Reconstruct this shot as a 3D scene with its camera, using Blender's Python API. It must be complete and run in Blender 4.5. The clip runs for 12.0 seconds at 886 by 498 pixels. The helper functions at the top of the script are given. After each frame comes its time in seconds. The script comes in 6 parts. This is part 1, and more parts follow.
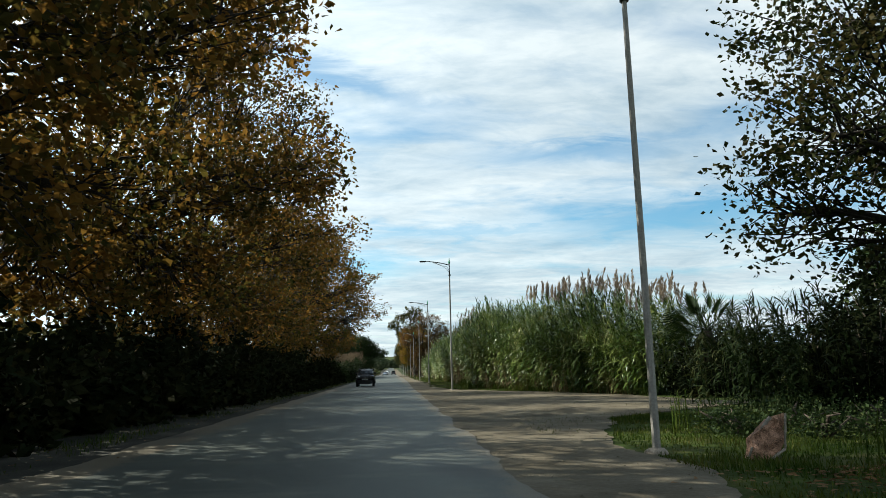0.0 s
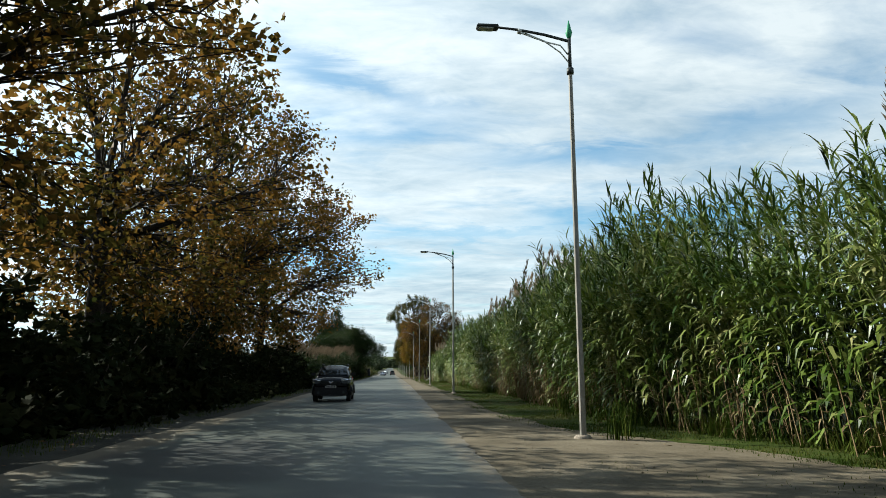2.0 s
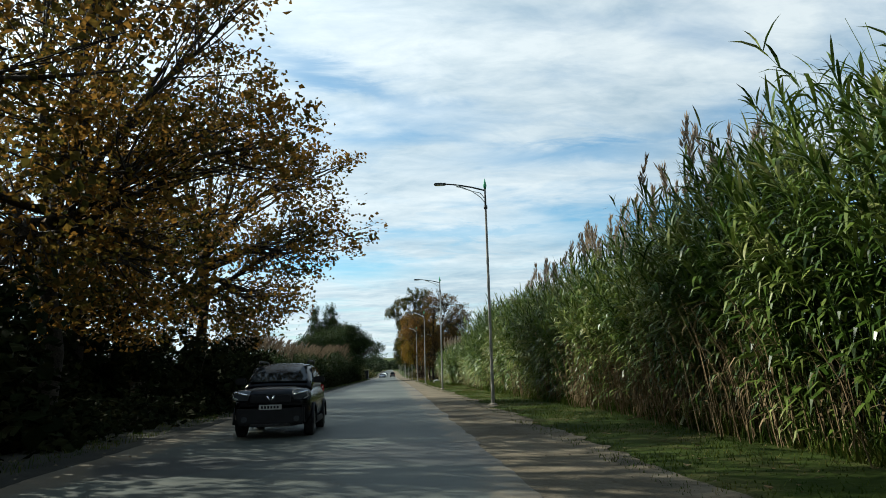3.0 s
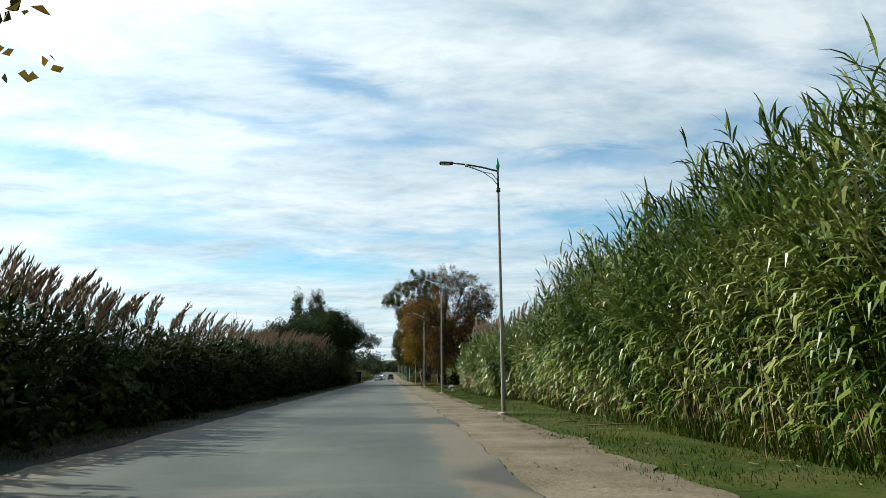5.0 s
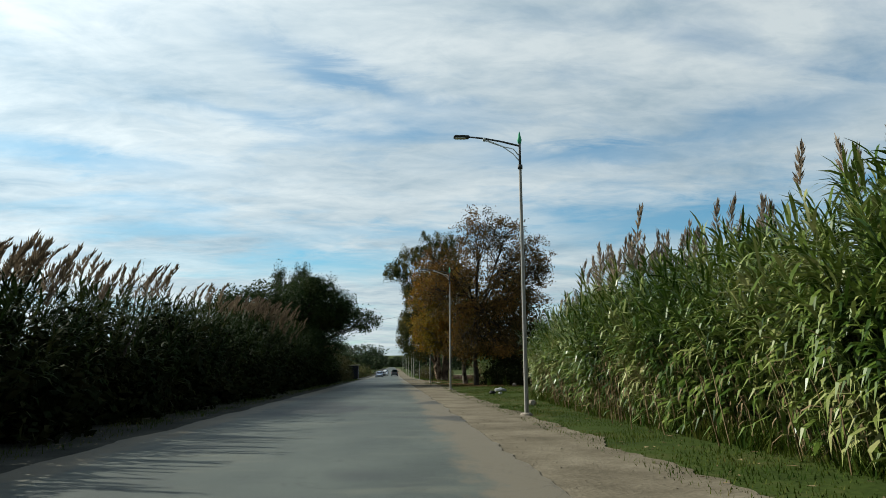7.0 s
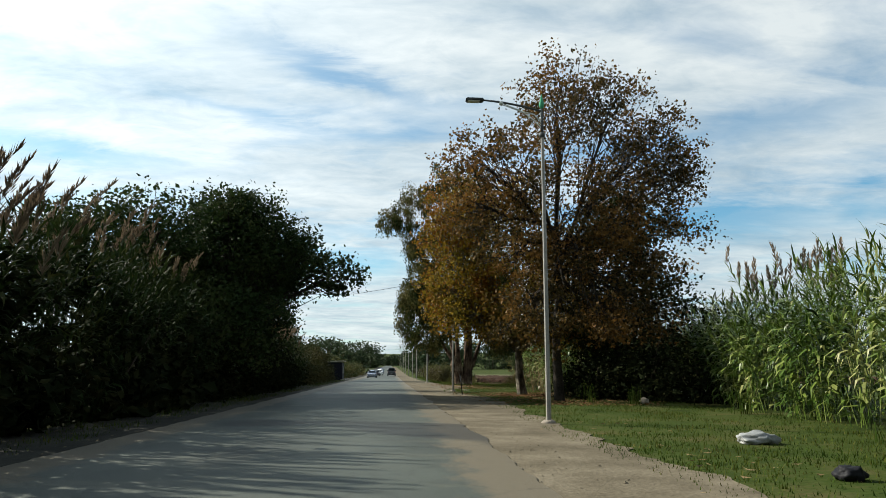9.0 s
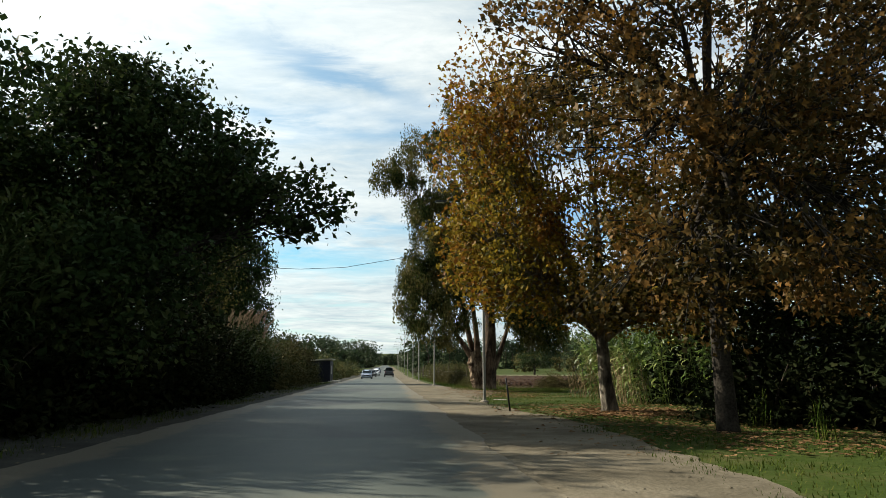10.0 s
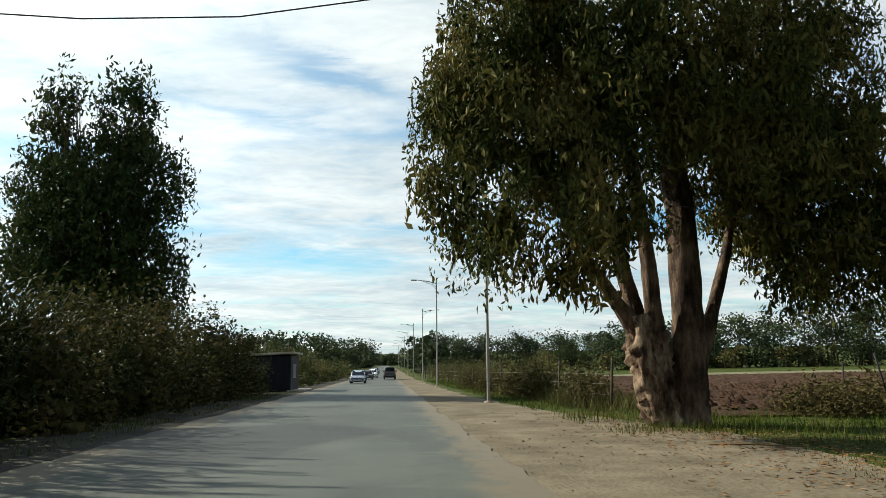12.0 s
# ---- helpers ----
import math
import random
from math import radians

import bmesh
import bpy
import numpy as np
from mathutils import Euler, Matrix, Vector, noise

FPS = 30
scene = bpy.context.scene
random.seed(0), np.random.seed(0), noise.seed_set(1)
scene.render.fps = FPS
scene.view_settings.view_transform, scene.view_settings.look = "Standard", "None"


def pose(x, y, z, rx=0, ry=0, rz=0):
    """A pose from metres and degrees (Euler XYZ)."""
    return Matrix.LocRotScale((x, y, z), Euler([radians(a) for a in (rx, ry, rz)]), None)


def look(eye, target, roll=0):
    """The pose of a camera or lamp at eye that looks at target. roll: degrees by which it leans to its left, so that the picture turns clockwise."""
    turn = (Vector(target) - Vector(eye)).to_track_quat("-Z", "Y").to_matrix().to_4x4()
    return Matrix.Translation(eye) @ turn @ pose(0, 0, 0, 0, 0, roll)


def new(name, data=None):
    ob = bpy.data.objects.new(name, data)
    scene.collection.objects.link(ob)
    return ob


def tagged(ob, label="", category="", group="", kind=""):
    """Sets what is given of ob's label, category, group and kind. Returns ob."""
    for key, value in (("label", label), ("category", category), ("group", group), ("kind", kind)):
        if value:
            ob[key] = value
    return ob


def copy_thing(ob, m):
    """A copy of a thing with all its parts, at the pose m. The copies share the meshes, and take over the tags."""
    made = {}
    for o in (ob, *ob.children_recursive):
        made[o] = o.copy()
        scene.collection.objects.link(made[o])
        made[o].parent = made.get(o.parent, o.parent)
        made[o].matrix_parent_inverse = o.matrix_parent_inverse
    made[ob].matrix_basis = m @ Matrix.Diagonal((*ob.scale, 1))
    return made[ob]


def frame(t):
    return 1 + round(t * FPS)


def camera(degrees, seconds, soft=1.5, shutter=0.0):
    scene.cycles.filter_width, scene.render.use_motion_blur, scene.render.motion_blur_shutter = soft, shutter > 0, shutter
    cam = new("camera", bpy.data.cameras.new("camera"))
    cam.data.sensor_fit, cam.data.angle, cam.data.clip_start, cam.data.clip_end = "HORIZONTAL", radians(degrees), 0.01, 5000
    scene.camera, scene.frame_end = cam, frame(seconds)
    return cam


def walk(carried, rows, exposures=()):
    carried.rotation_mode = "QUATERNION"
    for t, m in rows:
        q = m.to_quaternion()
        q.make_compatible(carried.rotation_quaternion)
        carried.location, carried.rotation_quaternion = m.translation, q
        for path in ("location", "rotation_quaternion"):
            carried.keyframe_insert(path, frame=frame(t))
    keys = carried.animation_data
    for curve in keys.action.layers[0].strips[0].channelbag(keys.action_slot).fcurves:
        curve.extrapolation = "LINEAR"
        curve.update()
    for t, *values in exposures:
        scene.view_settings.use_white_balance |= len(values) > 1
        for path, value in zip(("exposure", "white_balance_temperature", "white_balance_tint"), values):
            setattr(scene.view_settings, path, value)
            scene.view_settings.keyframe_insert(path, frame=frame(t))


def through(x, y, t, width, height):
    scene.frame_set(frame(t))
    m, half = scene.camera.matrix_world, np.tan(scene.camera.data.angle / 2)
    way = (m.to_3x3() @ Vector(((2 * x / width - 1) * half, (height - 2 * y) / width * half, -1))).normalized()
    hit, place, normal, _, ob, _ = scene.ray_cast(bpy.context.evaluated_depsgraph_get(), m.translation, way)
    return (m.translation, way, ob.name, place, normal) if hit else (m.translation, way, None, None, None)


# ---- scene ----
cam = camera(64.96, 12.0, soft=0.65)
PATH = [
    (0, (-0.147, 0.000, 1.423), (0.002, 1.965, 1.767), -1.32),
    (0.5, (-0.096, 9.186, 1.415), (0.055, 11.150, 1.759), -0.79),
    (1, (-0.069, 18.445, 1.419), (0.084, 20.408, 1.768), -0.29),
    (1.5, (-0.032, 27.815, 1.413), (0.117, 29.779, 1.758), -0.15),
    (2, (0.045, 36.582, 1.437), (0.189, 38.546, 1.784), -0.12),
    (2.5, (-0.113, 45.354, 1.371), (0.037, 47.319, 1.717), -0.63),
    (3, (-0.044, 54.238, 1.423), (0.109, 56.202, 1.771), -1.59),
    (3.5, (0.029, 63.051, 1.450), (0.182, 65.012, 1.811), -1.34),
    (5.5, (0.187, 97.210, 1.384), (0.337, 99.172, 1.740), -0.50),
    (6, (0.115, 105.611, 1.419), (0.260, 107.574, 1.774), -0.72),
    (6.5, (0.053, 114.234, 1.421), (0.195, 116.198, 1.770), -0.26),
    (7, (0.087, 122.990, 1.400), (0.227, 124.955, 1.745), -0.40),
    (9, (0.104, 157.763, 1.406), (0.250, 159.728, 1.749), 0.14),
    (9.5, (0.063, 166.106, 1.417), (0.210, 168.072, 1.754), 0.05),
    (10, (0.026, 174.445, 1.420), (0.181, 176.409, 1.762), 0.04),
    (10.5, (0.014, 182.853, 1.424), (0.172, 184.816, 1.774), -0.92),
    (11, (0.065, 191.398, 1.419), (0.226, 193.362, 1.767), -1.81),
    (11.5, (-0.047, 200.158, 1.408), (0.110, 202.123, 1.748), -0.41),
    (12, (-0.052, 208.935, 1.404), (0.107, 210.899, 1.746), -0.42),
]
EXPOSURE = [(0, 1.2, 6200, 3), (0.6, 1.2, 5950, 3), (1.1, 1.2, 6000, 3), (1.6, 1.24, 6150, 3), (3.0, 1.12, 6100, 3), (3.5, 1.16, 6100, 3), (5.5, 1.08, 6200, 3.5), (6.0, 0.85, 6200, 3), (6.5, 0.78, 6200, 3), (7.2, 0.78, 6150, 3), (9.0, 1.08, 6350, 5), (9.5, 1.2, 6600, 5), (10.5, 1.15, 6650, 5), (11.0, 1.05, 6700, 5), (11.5, 1.1, 6650, 5), (12, 1.18, 6600, 5)]
walk(cam, [(t, look(eye, target, roll)) for t, eye, target, roll in PATH], EXPOSURE)

# ---- world and sun ----
SUN_FROM = Vector((-0.745, 0.37, 0.545)).normalized()  # towards the sun
SKY_STRENGTH = 0.05


def make_world():
    world = bpy.data.worlds.new("sky")
    scene.world = world
    world.use_nodes = True
    nt = world.node_tree
    nt.nodes.clear()
    N, L = nt.nodes.new, nt.links.new
    out = N("ShaderNodeOutputWorld")
    bg = N("ShaderNodeBackground")
    sky = N("ShaderNodeTexSky")
    sky.sky_type, sky.sun_disc = "NISHITA", False
    sky.sun_elevation = math.asin(SUN_FROM.z)
    sky.sun_rotation = math.atan2(SUN_FROM.x, SUN_FROM.y)
    bg.inputs["Strength"].default_value = SKY_STRENGTH
    tc = N("ShaderNodeTexCoord")
    sep = N("ShaderNodeSeparateXYZ")
    L(tc.outputs["Generated"], sep.inputs[0])

    def m(op, a, b=None, c=None, clamp=False):
        n = N("ShaderNodeMath")
        n.operation, n.use_clamp = op, clamp
        for k, v in enumerate((a, b, c)):
            if v is None:
                continue
            if isinstance(v, (int, float)):
                n.inputs[k].default_value = v
            else:
                L(v, n.inputs[k])
        return n.outputs[0]

    def noise_tex(vec, scale, detail, rough=0.5, distortion=0.0):
        n = N("ShaderNodeTexNoise")
        n.inputs["Scale"].default_value, n.inputs["Detail"].default_value = scale, detail
        n.inputs["Roughness"].default_value, n.inputs["Distortion"].default_value = rough, distortion
        L(vec, n.inputs["Vector"])
        return n.outputs[0]

    # the cloud deck lies flat overhead: project the direction on it
    up = m("ADD", m("MAXIMUM", sep.outputs[2], 0.0), 0.11)
    comb = N("ShaderNodeCombineXYZ")
    L(m("DIVIDE", sep.outputs[0], up), comb.inputs[0])
    L(m("DIVIDE", sep.outputs[1], up), comb.inputs[1])
    mapping = N("ShaderNodeMapping")
    mapping.inputs["Rotation"].default_value = (0, 0, radians(28))
    mapping.inputs["Scale"].default_value = (0.62, 1.05, 1.0)
    mapping.inputs["Location"].default_value = (3.1, 1.7, 0.0)
    L(comb.outputs[0], mapping.inputs[0])
    deck = mapping.outputs[0]
    big = noise_tex(deck, 1.5, 8.0, 0.56, 0.4)
    fine = noise_tex(deck, 5.0, 8.0, 0.62, 0.6)
    cover = m("MULTIPLY_ADD", big, 3.2, -0.62, clamp=True)
    cover = m("ADD", cover, m("MULTIPLY_ADD", fine, 0.9, -0.42), clamp=True)
    # long blue gaps between the streets of cloud: azimuth, elevation, half length, half width, slope, depth
    az = m("MULTIPLY", m("ARCTAN2", sep.outputs[0], sep.outputs[1]), 57.2958)
    el = m("MULTIPLY", m("ARCSINE", sep.outputs[2]), 57.2958)
    azw = m("ADD", az, m("MULTIPLY_ADD", fine, 5.0, -2.5))
    elw = m("ADD", el, m("MULTIPLY_ADD", fine, 4.4, -2.2))
    gap = None
    for a0, e0, hl, hw, slope, depth in ((-4.0, 23.8, 8.0, 1.1, -0.24, 0.75), (16.0, 17.2, 9.0, 1.2, -0.02, 0.75), (24.0, 11.6, 13.0, 2.0, 0.0, 0.95), (-26.0, 15.8, 9.0, 1.1, -0.03, 0.7),
                                         (6.0, 11.3, 15.0, 0.8, 0.0, 0.6), (-8.0, 8.6, 16.0, 1.0, 0.0, 0.34), (30.0, 18.5, 9.0, 1.6, 0.1, 0.6), (-12.0, 20.0, 7.0, 0.7, -0.15, 0.45)):
        da = m("SUBTRACT", azw, a0)
        de = m("SUBTRACT", m("SUBTRACT", elw, e0), m("MULTIPLY", da, slope))
        q = m("ADD", m("POWER", m("DIVIDE", m("ABSOLUTE", da), hl), 2.0), m("POWER", m("DIVIDE", m("ABSOLUTE", de), hw), 2.0))
        g = m("MULTIPLY", m("EXPONENT", m("MULTIPLY", q, -1.0)), depth)
        gap = g if gap is None else m("MAXIMUM", gap, g)
    cover = m("SUBTRACT", cover, gap, clamp=True)
    # cover stays closed near the horizon, opened overhead out of view to cut fill
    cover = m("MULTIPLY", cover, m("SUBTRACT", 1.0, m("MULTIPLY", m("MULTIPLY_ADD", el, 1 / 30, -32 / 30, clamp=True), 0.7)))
    # the clouds shine brighter towards the sun
    dot = N("ShaderNodeVectorMath")
    dot.operation = "DOT_PRODUCT"
    L(tc.outputs["Generated"], dot.inputs[0])
    dot.inputs[1].default_value = SUN_FROM
    glow = m("POWER", m("MAXIMUM", dot.outputs["Value"], 0.0), 3.0)
    gain = m("MULTIPLY_ADD", glow, 0.80, 0.86)
    tone = N("ShaderNodeValToRGB")
    tone.color_ramp.elements[0].position, tone.color_ramp.elements[0].color = 0.34, (4.7, 5.8, 6.7, 1)
    tone.color_ramp.elements[1].position, tone.color_ramp.elements[1].color = 0.60, (9.2, 9.5, 9.6, 1)
    L(m("ADD", m("MULTIPLY", noise_tex(deck, 1.7, 8.0, 0.60, 0.5), 0.75), m("MULTIPLY", noise_tex(deck, 7.0, 8.0, 0.62, 1.2), 0.25)), tone.inputs[0])
    lit = N("ShaderNodeVectorMath")
    lit.operation = "SCALE"
    L(tone.outputs[0], lit.inputs[0])
    L(gain, lit.inputs["Scale"])
    blue = N("ShaderNodeVectorMath")
    blue.operation = "MULTIPLY"
    L(sky.outputs[0], blue.inputs[0])
    blue.inputs[1].default_value = (0.85, 1.30, 1.40)
    mix = N("ShaderNodeMix")
    mix.data_type = "RGBA"
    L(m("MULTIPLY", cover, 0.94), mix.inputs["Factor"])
    L(blue.outputs[0], mix.inputs["A"])
    L(lit.outputs[0], mix.inputs["B"])
    L(mix.outputs["Result"], bg.inputs["Color"])
    L(bg.outputs[0], out.inputs["Surface"])


make_world()
sun = new("sun", bpy.data.lights.new("sun", "SUN"))
sun.data.energy, sun.data.angle, sun.data.color = 5.0, radians(0.6), (1.0, 0.92, 0.80)
sun.matrix_world = look((0, 0, 60), Vector((0, 0, 60)) - SUN_FROM)


# ---- materials ----
def material(name, rough=0.8, metallic=0.0):
    mat = bpy.data.materials.new(name)
    mat.use_nodes = True
    bsdf = mat.node_tree.nodes["Principled BSDF"]
    bsdf.inputs["Roughness"].default_value = rough
    bsdf.inputs["Metallic"].default_value = metallic
    return mat, mat.node_tree, bsdf


def plain(name, color, rough=0.6, metallic=0.0, vary=0.12, scale=6.0, bump=0.0):
    """A painted or solid surface with soft wear at two scales."""
    mat, nt, bsdf = material(name, rough, metallic)
    bsdf.inputs["Specular IOR Level"].default_value = 0.5 if rough < 0.5 else 0.12
    N, L = nt.nodes.new, nt.links.new
    tc = N("ShaderNodeTexCoord")
    n1, n2 = N("ShaderNodeTexNoise"), N("ShaderNodeTexNoise")
    n1.inputs["Scale"].default_value, n1.inputs["Detail"].default_value = scale, 5.0
    n2.inputs["Scale"].default_value, n2.inputs["Detail"].default_value = scale * 9, 3.0
    L(tc.outputs["Object"], n1.inputs["Vector"])
    L(tc.outputs["Object"], n2.inputs["Vector"])
    add = N("ShaderNodeMath")
    add.operation = "ADD"
    L(n1.outputs[0], add.inputs[0])
    L(n2.outputs[0], add.inputs[1])
    ramp = N("ShaderNodeValToRGB")
    ramp.color_ramp.elements[0].position, ramp.color_ramp.elements[1].position = 0.6, 1.0
    half = N("ShaderNodeMath")
    half.operation = "MULTIPLY"
    half.inputs[1].default_value = 0.8
    L(add.outputs[0], half.inputs[0])
    lo, hi = [c * (1 - vary) for c in color], [min(1, c * (1 + vary)) for c in color]
    ramp.color_ramp.elements[0].color, ramp.color_ramp.elements[1].color = (*lo, 1), (*hi, 1)
    L(half.outputs[0], ramp.inputs[0])
    L(ramp.outputs[0], bsdf.inputs["Base Color"])
    if bump:
        b = N("ShaderNodeBump")
        b.inputs["Strength"].default_value, b.inputs["Distance"].default_value = bump, 0.02
        L(add.outputs[0], b.inputs["Height"])
        L(b.outputs[0], bsdf.inputs["Normal"])
    return mat


def leaf_material(name, colors, rough=0.5, through=0.25, patch=0.35, gloss=0.05):
    """Foliage: each leaf has a tint of its own; patches drift over the crown; light shines through."""
    mat, nt, bsdf = material(name, rough)
    N, L = nt.nodes.new, nt.links.new
    bsdf.inputs["Specular IOR Level"].default_value = gloss
    geo, tc, no = N("ShaderNodeNewGeometry"), N("ShaderNodeTexCoord"), N("ShaderNodeTexNoise")
    no.inputs["Scale"].default_value, no.inputs["Detail"].default_value = patch, 2.0
    L(tc.outputs["Object"], no.inputs["Vector"])
    mad = N("ShaderNodeMath")
    mad.operation = "MULTIPLY_ADD"
    mad.inputs[1].default_value = 0.55
    L(geo.outputs["Random Per Island"], mad.inputs[0])
    off = N("ShaderNodeMath")
    off.operation = "MULTIPLY_ADD"
    off.inputs[1].default_value, off.inputs[2].default_value = 1.7, -0.62
    L(no.outputs[0], off.inputs[0])
    L(off.outputs[0], mad.inputs[2])
    ramp = N("ShaderNodeValToRGB")
    els = ramp.color_ramp.elements
    while len(els) < len(colors):
        els.new(0.5)
    for k, c in enumerate(colors):
        els[k].position, els[k].color = k / (len(colors) - 1), (*c, 1)
    L(mad.outputs[0], ramp.inputs[0])
    L(ramp.outputs[0], bsdf.inputs["Base Color"])
    tr, mixer = N("ShaderNodeBsdfTranslucent"), N("ShaderNodeMixShader")
    L(ramp.outputs[0], tr.inputs["Color"])
    mixer.inputs[0].default_value = through
    out = nt.nodes["Material Output"]
    L(bsdf.outputs[0], mixer.inputs[1])
    L(tr.outputs[0], mixer.inputs[2])
    L(mixer.outputs[0], out.inputs["Surface"])
    return mat


def bark_material(name, colors):
    """Old bark: patches that peel, dark furrows that run up the stem."""
    mat, nt, bsdf = material(name, 0.9)
    N, L = nt.nodes.new, nt.links.new
    bsdf.inputs["Specular IOR Level"].default_value = 0.1
    tc, mp = N("ShaderNodeTexCoord"), N("ShaderNodeMapping")
    mp.inputs["Scale"].default_value = (1, 1, 0.28)
    L(tc.outputs["Object"], mp.inputs[0])
    patch, furrow, grain = N("ShaderNodeTexNoise"), N("ShaderNodeTexNoise"), N("ShaderNodeTexNoise")
    for n, sc, src in ((patch, 1.3, tc.outputs["Object"]), (furrow, 7.0, mp.outputs[0]), (grain, 42.0, mp.outputs[0])):
        n.inputs["Scale"].default_value, n.inputs["Detail"].default_value, n.inputs["Roughness"].default_value = sc, 6.0, 0.6
        L(src, n.inputs["Vector"])
    a, b = N("ShaderNodeMath"), N("ShaderNodeMath")
    a.operation = b.operation = "MULTIPLY_ADD"
    a.inputs[1].default_value = 1.3
    b.inputs[1].default_value, b.inputs[2].default_value = 1.5, -0.92
    L(patch.outputs[0], b.inputs[0])
    L(furrow.outputs[0], a.inputs[0])
    L(b.outputs[0], a.inputs[2])
    ramp = N("ShaderNodeValToRGB")
    els = ramp.color_ramp.elements
    while len(els) < len(colors):
        els.new(0.5)
    for k, c in enumerate(colors):
        els[k].position, els[k].color = 0.12 + 0.8 * k / (len(colors) - 1), (*c, 1)
    L(a.outputs[0], ramp.inputs[0])
    L(ramp.outputs[0], bsdf.inputs["Base Color"])
    h, bp = N("ShaderNodeMath"), N("ShaderNodeBump")
    h.operation = "ADD"
    L(furrow.outputs[0], h.inputs[0])
    L(grain.outputs[0], h.inputs[1])
    bp.inputs["Strength"].default_value, bp.inputs["Distance"].default_value = 1.0, 0.04
    L(h.outputs[0], bp.inputs["Height"])
    L(bp.outputs[0], bsdf.inputs["Normal"])
    return mat


def ground_material(name, colors, scale, fine, bump=0.4, rough=0.95, stretch=(1, 1, 1), dist=0.03, gloss=0.05):
    """Earth, grass roots and asphalt: broad blotches, small grit, relief."""
    mat, nt, bsdf = material(name, rough)
    N, L = nt.nodes.new, nt.links.new
    bsdf.inputs["Specular IOR Level"].default_value = gloss
    tc, mp = N("ShaderNodeTexCoord"), N("ShaderNodeMapping")
    mp.inputs["Scale"].default_value = stretch
    L(tc.outputs["Object"], mp.inputs[0])
    n1, n2 = N("ShaderNodeTexNoise"), N("ShaderNodeTexNoise")
    n1.inputs["Scale"].default_value, n1.inputs["Detail"].default_value = scale, 6.0
    n1.inputs["Roughness"].default_value = 0.65
    n2.inputs["Scale"].default_value, n2.inputs["Detail"].default_value = fine, 4.0
    L(mp.outputs[0], n1.inputs["Vector"])
    L(tc.outputs["Object"], n2.inputs["Vector"])
    mx = N("ShaderNodeMath")
    mx.operation = "MULTIPLY_ADD"
    mx.inputs[1].default_value = 0.45
    L(n2.outputs[0], mx.inputs[0])
    sc = N("ShaderNodeMath")
    sc.operation = "MULTIPLY_ADD"
    sc.inputs[1].default_value, sc.inputs[2].default_value = 1.6, -0.52
    L(n1.outputs[0], sc.inputs[0])
    L(sc.outputs[0], mx.inputs[2])
    ramp = N("ShaderNodeValToRGB")
    els = ramp.color_ramp.elements
    while len(els) < len(colors):
        els.new(0.5)
    for k, c in enumerate(colors):
        els[k].position, els[k].color = 0.1 + 0.8 * k / (len(colors) - 1), (*c, 1)
    L(mx.outputs[0], ramp.inputs[0])
    L(ramp.outputs[0], bsdf.inputs["Base Color"])
    b = N("ShaderNodeBump")
    b.inputs["Strength"].default_value, b.inputs["Distance"].default_value = bump, dist
    L(n2.outputs[0], b.inputs["Height"])
    L(b.outputs[0], bsdf.inputs["Normal"])
    return mat


